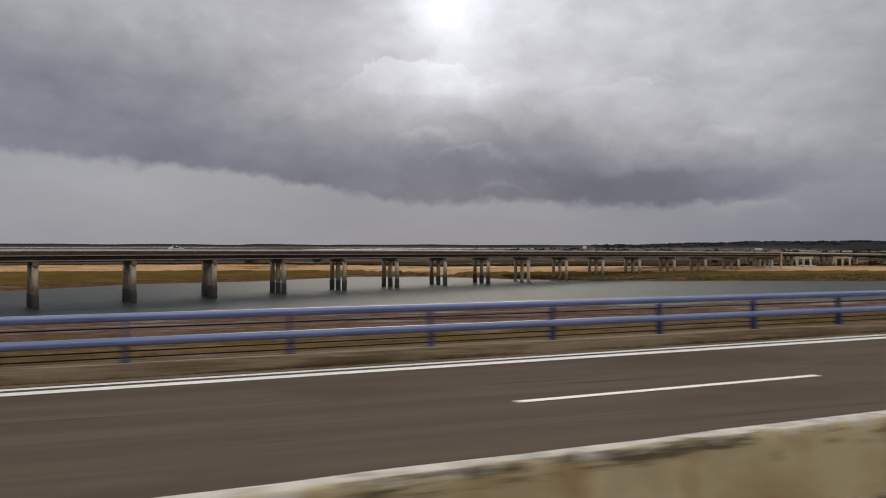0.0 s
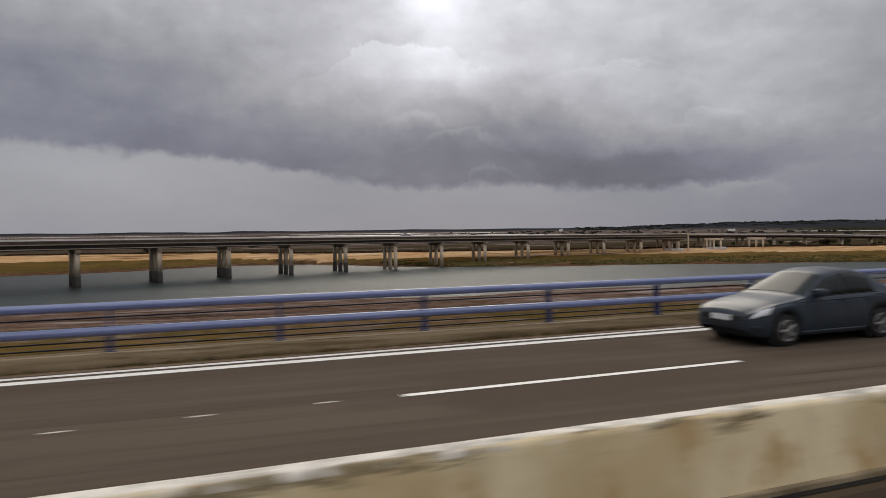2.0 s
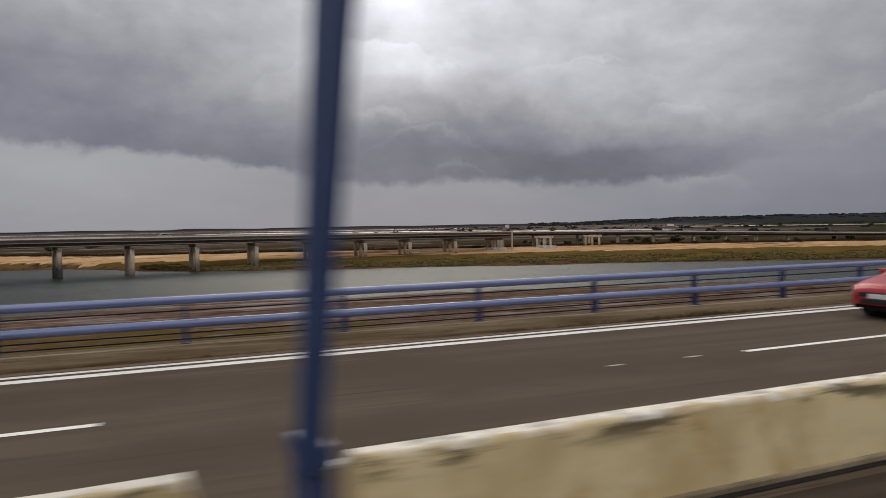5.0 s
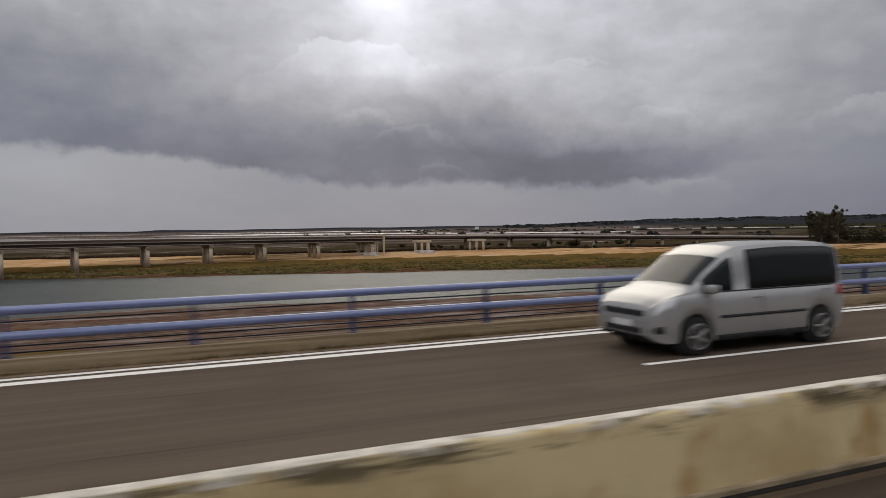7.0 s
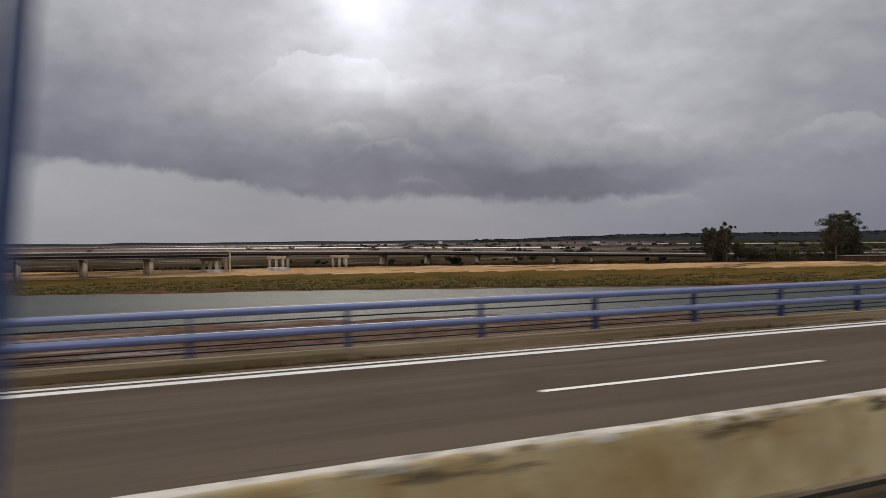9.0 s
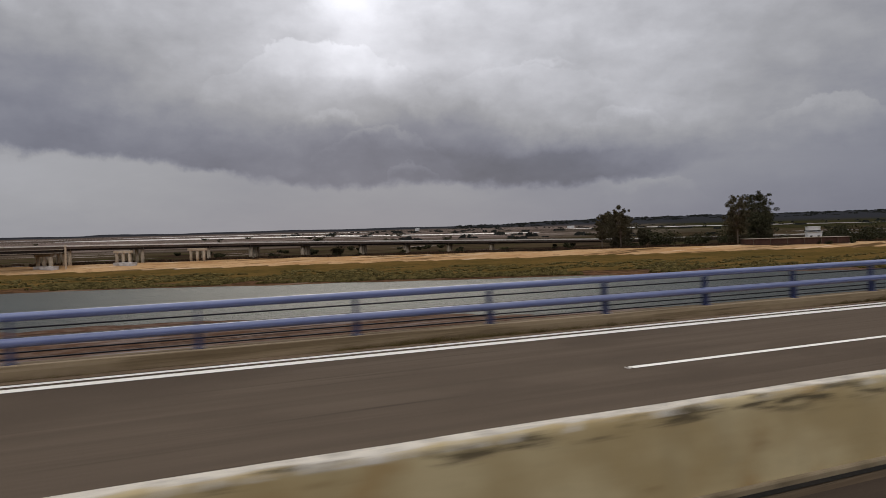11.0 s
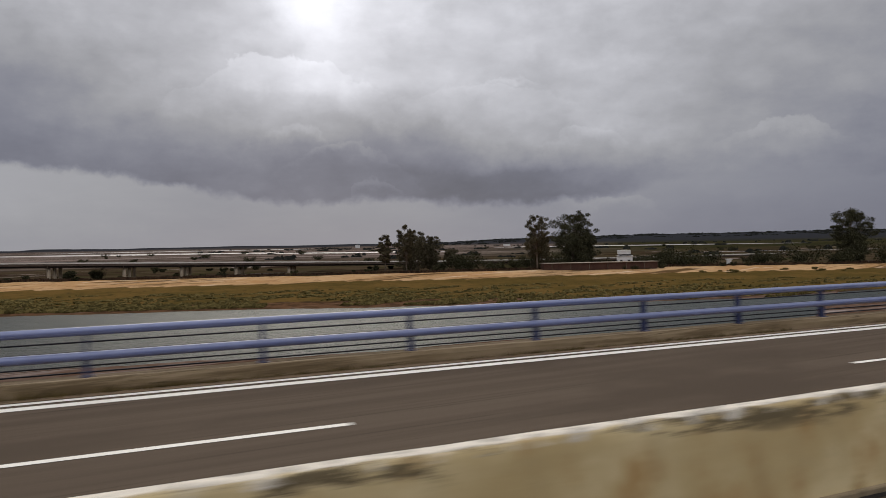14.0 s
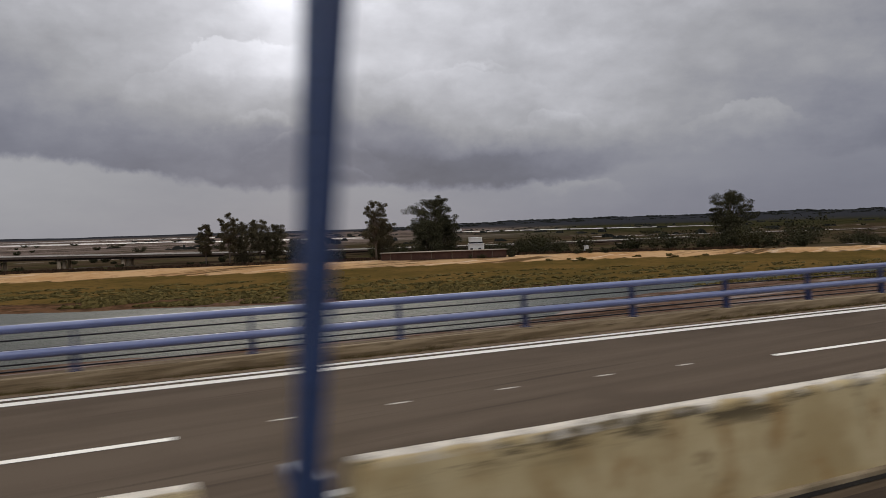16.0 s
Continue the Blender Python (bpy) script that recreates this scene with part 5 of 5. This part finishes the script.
def tree(x, y, height, spread, seed, leaf, label, trunk=0.3, shape="open", stem=0.28):
    """A tapered trunk that forks into limbs; each limb ends in clumps of leaves with sky between them.
    shape: "umbrella" has a wide shallow crown over bare limbs, "open" ragged heads at all heights, "full" clumps down to the ground."""
    rnd = random.Random(seed)
    z = ground_at(x, y)[0] - 0.2
    top = thing("tree", Matrix.Translation((x, y, z)), label, "tree", "trees of the far bank")
    fork = height * stem
    lean = Vector((rnd.uniform(-0.06, 0.06), rnd.uniform(-0.06, 0.06), 1)).normalized()
    bm = bmesh.new()
    add_tube(bm, [Vector((0, 0, 0)), lean * fork * 0.5, lean * fork, lean * height * 0.72], [trunk, trunk * 0.85, trunk * 0.7, trunk * 0.22], 8)
    part("trunk", bm, BARK, top, "", True)
    heads = []
    n = {"umbrella": 30, "open": 20, "full": 26}[shape]
    for k in range(n):
        a = k * 2.4 + rnd.uniform(-0.5, 0.5)
        t = (k + 0.5) / n
        if shape == "umbrella":
            up = 0.42 + 0.58 * t
            out = spread * math.sqrt(max(0.04, 1 - ((up - 0.50) / 0.52) ** 2)) * rnd.uniform(0.55, 1.0)
            size = spread * rnd.uniform(0.24, 0.36)
        elif shape == "open":
            up = 0.30 + 0.68 * t
            out = spread * (0.35 + 0.6 * math.sin(math.pi * (0.15 + 0.75 * t))) * rnd.uniform(0.35, 1.05)
            size = spread * rnd.uniform(0.24, 0.42)
        else:
            up = 0.10 + 0.86 * t
            out = spread * (0.45 + 0.55 * math.sin(math.pi * (0.08 + 0.8 * t))) * rnd.uniform(0.4, 1.0)
            size = spread * rnd.uniform(0.30, 0.46)
        heads.append((Vector((math.cos(a) * out, math.sin(a) * out, 0)) + lean * height * up * rnd.uniform(0.96, 1.02), size))
    clumps = []
    for tip, size in heads:
        root = lean * min(tip.z * 0.7, max(fork, tip.z * rnd.uniform(0.4, 0.6)))
        mid = root.lerp(tip, 0.55) + Vector((0, 0, rnd.uniform(0.0, 0.05) * height))
        part("limb", add_tube(bmesh.new(), [root, mid, tip], [trunk * 0.34, trunk * 0.22, trunk * 0.07], 5), BARK, top, "", True)
        clumps.append((tip, size * 1.1))
        for _ in range(3):
            off = Vector((rnd.gauss(0, 1), rnd.gauss(0, 1), rnd.gauss(0, 0.6))) * size * 0.74
            clumps.append((tip + off, size * rnd.uniform(0.5, 0.8)))
    crown = bmesh.new()
    leaf_clumps(crown, rnd, clumps, 185, 0.130 + 0.008 * spread, 0.62 if shape == "umbrella" else 0.8)
    part("crown", crown, leaf, top, "ragged crown of small dark leaves")
    return top


def shrub(x, y, height, spread, seed, leaf, label="dense dark green shrub on the marsh"):
    rnd = random.Random(seed)
    z = ground_at(x, y)[0] - 0.1
    top = thing("shrub", Matrix.Translation((x, y, z)), label, "shrub", "shrubs on the marsh")
    stems = bmesh.new()
    centres = []
    for k in range(6):
        a = k * 1.05 + rnd.uniform(-0.3, 0.3)
        tip = Vector((math.cos(a) * spread * rnd.uniform(0.2, 0.8), math.sin(a) * spread * rnd.uniform(0.2, 0.8), height * rnd.uniform(0.45, 0.85)))
        add_tube(stems, [Vector((0, 0, 0)), tip], [0.09, 0.03], 5)
        centres.append((tip, min(height * 0.5, spread * 0.6) * rnd.uniform(0.7, 1.0)))
        centres.append((tip * 0.5, min(height * 0.42, spread * 0.5)))
    part("stems", stems, BARK, top, "", True)
    crown = bmesh.new()
    leaf_clumps(crown, rnd, centres, 80, 0.16 + 0.022 * height)
    part("foliage", crown, leaf, top)
    return top


EUC = "tall ragged eucalyptus tree with gaps in its crown"
for row in (
    (463, 244, 14.0, 2.8, 11, LEAF, EUC, 0.28, "open", 0.3), (470, 241, 17.0, 3.4, 12, LEAF, EUC, 0.3, "open", 0.3),
    (477, 252, 15.5, 4.4, 13, LEAF, EUC, 0.32, "full", 0.2), (488, 268, 16.5, 4.8, 14, LEAF, EUC, 0.32, "open", 0.2),
    (494, 270, 14.0, 4.0, 15, LEAF, EUC, 0.3, "full", 0.2), (500, 262, 9.0, 3.4, 16, LEAF, "half-height eucalyptus tree with thin foliage", 0.24, "open", 0.2),
    (515, 223, 20.5, 3.8, 17, LEAF, "tall narrow eucalyptus tree with a two-headed top", 0.42, "open", 0.22), (520, 228, 14.5, 4.6, 18, LEAF, EUC, 0.34, "full", 0.15),
    (550, 246, 22.0, 8.6, 19, LEAF_DARK, "large broad dark tree with a wide flat-topped crown", 0.6, "umbrella", 0.22), (557, 250, 15.5, 6.4, 20, LEAF_DARK, "broad dark tree beside a larger one", 0.45, "full", 0.12),
    (543, 238, 14.0, 5.4, 24, LEAF_DARK, "broad dark tree beside a larger one", 0.4, "full", 0.12),
    (674, 204, 22.5, 8.8, 21, LEAF_DARK, "tall lone pine with a domed crown", 0.6, "umbrella", 0.3), (668, 200, 12.5, 5.4, 22, LEAF_DARK, "lower tree at the foot of a tall pine", 0.4, "full", 0.2),
    (682, 208, 9.0, 4.6, 23, LEAF_DARK, "lower tree at the foot of a tall pine", 0.36, "full", 0.2),
):
    tree(*row)

rnd = random.Random(5)
made = 0
while made < 120:
    x = rnd.uniform(300, 500) if made % 3 == 0 else rnd.uniform(500, 860)
    edge = pl(x, GRASS_TOP) + pl(x, SAND_WIDE)
    thick = x > 500
    y = edge + (7 + 75 * rnd.random() ** 1.5 if thick else rnd.uniform(8, 120))
    clump = noise.noise(Vector((x * 0.045, y * 0.03, 7)))
    if (abs(x - 548) < 12 and y < 222) or clump < (0.13 if thick else -0.2):
        continue
    size = (1.0 + 10.5 * max(0, clump - 0.1) + 2.6 * rnd.random() ** 2) if thick else rnd.uniform(0.8, 2.3)
    if 556 < x < 730:
        size *= 1.45
    shrub(x, y, size, size * rnd.uniform(0.9, 1.5), 100 + made, BUSH_LEAF if rnd.random() < 0.6 else LEAF_SHRUB)
    made += 1
for x, y, hgt, wide in ((590, 232, 6.5, 5), (597, 224, 4, 4), (612, 228, 6.5, 6), (624, 214, 3.4, 4), (634, 202, 5.5, 5), (648, 190, 3, 4), (660, 178, 5.5, 5), (668, 168, 3.4, 4), (686, 152, 4.5, 6), (574, 232, 5, 4), (712, 152, 6, 6), (730, 140, 3.6, 6), (362, 318, 3.4, 3.2), (371, 306, 4.0, 3.8)):
    shrub(x, y, hgt, wide, int(x), BUSH_LEAF)
for k in range(45):
    x, y = rnd.uniform(-100, 1250), 420 + 700 * rnd.random() ** 1.4
    size = rnd.uniform(1.6, 4.8)
    shrub(x, y, size, size * 1.8, 400 + k, BUSH_LEAF, "small dark far-off shrub on the marsh")


for k, (x, y, size) in enumerate(((543, 208, 1.3), (547, 206, 1.6), (552, 205, 1.4), (557, 203, 1.8), (583, 192, 1.3), (588, 190, 1.7), (579, 194, 1.5))):
    shrub(x, y, size, size * 1.3, 700 + k, LEAF_DARK, "low dark bush in front of the white buildings")
for k in range(14):
    x = rnd.uniform(552, 622)
    y = pl(x, GRASS_TOP) + rnd.uniform(-7, 3)
    size = rnd.uniform(0.4, 1.0)
    shrub(x, y, size, size * rnd.uniform(1.8, 3.2), 600 + k, SALT_LEAF, "low dead brown bush on the eroded sand")


def tussocks():
    """Salt grass that nobody could count, along the foot of the far bank and on the near shore."""
    r2 = random.Random(9)
    verts, faces = [], []
    for _ in range(30000):
        x = r2.uniform(120, 720)
        lo, hi = pl(x, FAR_SHORE) + 3, pl(x, GRASS_TOP)
        t = r2.random() ** 1.7
        y = lo + (hi - lo) * 0.62 * t
        # ragged rows that follow the bank, thinner towards its top
        if noise.noise(Vector((x * 0.045, y * 0.30, 4))) < -0.10 + 0.22 * t:
            continue
        z = ground_at(x, y)[0] - 0.05
        hh, ww = r2.uniform(0.22, 0.78) * (1.15 - 0.6 * t), r2.uniform(0.4, 1.3)
        a = r2.gauss(0, 0.5)
        c, s = math.cos(a) * ww, math.sin(a) * ww
        n = len(verts)
        verts += [(x - c, y - s, z), (x + c, y + s, z), (x + c * 0.6 + s * 0.3, y + s * 0.5, z + hh * 0.8), (x + c * 0.1, y + s * 0.2, z + hh), (x - c * 0.7, y - s * 0.4 - c * 0.2, z + hh * 0.7), (x + s, y - c * 0.5, z), (x - s, y + c * 0.5, z), (x + s * 0.3, y, z + hh)]
        faces += [(n, n + 1, n + 2, n + 3, n + 4), (n + 5, n + 6, n + 7)]
    ob = mesh_object("salt_grass", verts, faces, SALT_LEAF)
    return tagged(ob, "tufts of yellow-green salt grass along the river bank", "grass", kind="stuff")


def reeds():
    """Dark reeds and dead growth in the ditch behind the dyke and below the viaduct."""
    r3 = random.Random(21)
    verts, faces = [], []
    for _ in range(12000):
        x = r3.uniform(-40, 640)
        y = pl(x, GRASS_TOP) + pl(x, SAND_WIDE) + 3 + 26 * r3.random() ** 1.6
        if noise.noise(Vector((x * 0.05, y * 0.09, 2))) < -0.16:
            continue
        z = ground_at(x, y)[0] - 0.05
        hh, ww = r3.uniform(0.35, 1.15), r3.uniform(0.3, 0.9)
        a = r3.uniform(0, math.pi)
        c, s = math.cos(a) * ww, math.sin(a) * ww
        n = len(verts)
        verts += [(x - c, y - s, z), (x + c, y + s, z), (x + c * 0.6 + s * 0.2, y + s * 0.6, z + hh), (x - c * 0.7, y - s * 0.5, z + hh * 0.8), (x + s, y - c, z), (x - s, y + c, z), (x + s * 0.4, y, z + hh * 0.95)]
        faces += [(n, n + 1, n + 2, n + 3), (n + 4, n + 5, n + 6)]
    ob = mesh_object("reeds", verts, faces, REED_LEAF)
    return tagged(ob, "dark red-brown reeds in the ditch behind the dyke", "reeds", kind="stuff")


def far_woods():
    """Low woods on the far hills and hedgerows between the fields, too far to count."""
    r4 = random.Random(33)
    verts, faces = [], []

    def clump(x, y, high, wide, blades):
        z = ground_at(x, y)[0] - 0.3
        for _ in range(blades):
            cx, cy = x + r4.uniform(-0.5, 0.5) * wide, y + r4.uniform(-0.5, 0.5) * wide
            a, w, h = r4.uniform(0, math.pi), wide * r4.uniform(0.25, 0.5), high * r4.uniform(0.6, 1.1)
            c, s = math.cos(a) * w, math.sin(a) * w
            n = len(verts)
            verts.extend([(cx - c, cy - s, z), (cx + c, cy + s, z), (cx + c * 0.8, cy + s * 0.8, z + h * 0.6), (cx + c * 0.2, cy + s * 0.2, z + h), (cx - c * 0.5, cy - s * 0.5, z + h * 0.8)])
            faces.append((n, n + 1, n + 2, n + 3, n + 4))

    for _ in range(900):
        az, r = radians(r4.uniform(27, 72)), r4.uniform(3000, 4000)
        clump(200 + r * math.sin(az), r * math.cos(az), r4.uniform(2.5, 6.5), r4.uniform(10, 40), 3)
    for _ in range(420):
        az, r = radians(r4.uniform(10, 68)), 550 + 1900 * r4.random()
        x, y = 330 + r * math.sin(az), r * math.cos(az)
        if noise.noise(Vector((x * 0.004, y * 0.012, 5))) > 0.0:
            clump(x, y, r4.uniform(1.5, 4.5), r4.uniform(5, 16), 5)
    ob = mesh_object("far_woods", verts, faces, FAR_LEAF)
    return tagged(ob, "dark far-off woods and hedgerows across the flat land", "woods", kind="stuff")


def verge():
    """Dry grass and moss that has taken hold in the dirt along the kerb's foot."""
    r5 = random.Random(57)
    verts, faces = [], []
    for _ in range(52000):
        at = r5.uniform(S0, S1)
        patch = noise.noise(Vector((at * 0.16, 3.1, 0))) + 0.5 * noise.noise(Vector((at * 0.7, 8.4, 0)))
        if patch < r5.uniform(-0.35, 0.30):
            continue
        d = 13.79 - abs(r5.gauss(0, 0.055 + 0.05 * max(0.0, patch)))
        hh, ww = r5.uniform(0.03, 0.13) * (0.8 + 0.7 * max(0.0, patch)), r5.uniform(0.012, 0.035)
        a = r5.uniform(0, math.pi)
        c, w = math.cos(a) * ww, math.sin(a) * ww
        n = len(verts)
        lean_s, lean_d = r5.gauss(0, 0.05), r5.gauss(0, 0.03)
        verts += [tuple(road(at - c, d - w, 0.0)), tuple(road(at + c, d + w, 0.0)), tuple(road(at + lean_s, min(13.80, d + lean_d), hh))]
        faces += [(n, n + 1, n + 2)]
    ob = mesh_object("verge_grass", verts, faces, VERGE_LEAF)
    return tagged(ob, "dry olive-brown grass in the dirt along the kerb", "grass", kind="stuff")


tussocks()
verge()
reeds()
far_woods()

# ---- the white house behind the dyke, the low shed, and far-off buildings ----
def house(x, y, w, d, h, label, turn=0.0, windows=2, upper=0.0):
    z = ground_at(x, y)[0] - 0.2
    top = thing("house", Matrix.Translation((x, y, z)) @ Matrix.Rotation(radians(turn), 4, "Z"), label, "house")
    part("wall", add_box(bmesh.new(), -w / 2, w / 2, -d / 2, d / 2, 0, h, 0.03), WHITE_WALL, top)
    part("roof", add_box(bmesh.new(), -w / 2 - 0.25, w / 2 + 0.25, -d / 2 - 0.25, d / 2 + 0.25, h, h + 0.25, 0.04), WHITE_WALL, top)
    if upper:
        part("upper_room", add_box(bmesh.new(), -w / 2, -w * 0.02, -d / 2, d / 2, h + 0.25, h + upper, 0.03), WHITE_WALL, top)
    for k in range(windows):
        wx = -w / 2 + w * (k + 0.5) / windows
        win = part("window", add_box(bmesh.new(), wx - 0.5, wx + 0.5, -d / 2 - 0.03, -d / 2 + 0.1, h * 0.45, h * 0.75, 0.01), TRIM, top, "dark window")
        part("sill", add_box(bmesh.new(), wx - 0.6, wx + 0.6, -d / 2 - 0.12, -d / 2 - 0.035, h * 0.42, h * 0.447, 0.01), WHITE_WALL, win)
    return top


villa_z = ground_at(551.5, 213)[0] - 0.2
villa = thing("house", Matrix.Translation((551.5, 216.4, villa_z - 0.8)) @ Matrix.Rotation(radians(-36), 4, "Z"), "flat-roofed white house in two low storeys behind the dyke", "house")
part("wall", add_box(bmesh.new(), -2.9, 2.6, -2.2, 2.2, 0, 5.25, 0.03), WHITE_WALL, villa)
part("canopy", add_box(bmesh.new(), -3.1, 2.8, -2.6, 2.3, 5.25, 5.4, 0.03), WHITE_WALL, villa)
part("dark_band", add_box(bmesh.new(), -2.5, 2.2, -1.9, 2.0, 5.4, 5.95, 0.01), TRIM, villa, "dark band between the two storeys")
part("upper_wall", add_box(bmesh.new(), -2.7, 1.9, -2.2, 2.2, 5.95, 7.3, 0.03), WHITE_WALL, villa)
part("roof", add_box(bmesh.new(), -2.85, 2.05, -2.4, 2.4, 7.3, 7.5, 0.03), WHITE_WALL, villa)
for wx in (-1.7, 1.2):
    part("window", add_box(bmesh.new(), wx - 0.5, wx + 0.5, -2.23, -2.0, 2.9, 3.8, 0.01), TRIM, villa, "dark window")
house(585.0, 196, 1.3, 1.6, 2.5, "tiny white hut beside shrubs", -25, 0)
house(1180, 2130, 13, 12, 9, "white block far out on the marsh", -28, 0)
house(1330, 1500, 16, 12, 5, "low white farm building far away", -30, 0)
SHED_WALL = speckled("dark_brick", (0.060, 0.030, 0.022), (0.085, 0.045, 0.032), None, 0.6, 6, 0.95)
shed = thing("shed", Matrix.Translation((538, 212, ground_at(538, 212)[0] - 0.1)) @ Matrix.Rotation(radians(-22), 4, "Z"), "long low shed with a pale roof behind the dyke", "shed")
part("wall", add_box(bmesh.new(), -24, 19, -2.5, 2.5, 0, 2.5, 0.03), SHED_WALL, shed)
part("roof", add_box(bmesh.new(), -24.4, 19.4, -3.0, 3.0, 2.5, 2.68, 0.05), BEAM, shed)
for px in (-21, -14, -7, 0, 7, 14):
    part("post", add_box(bmesh.new(), px - 0.1, px + 0.1, -2.75, -2.51, 0, 2.5, 0.01), BARK, shed)
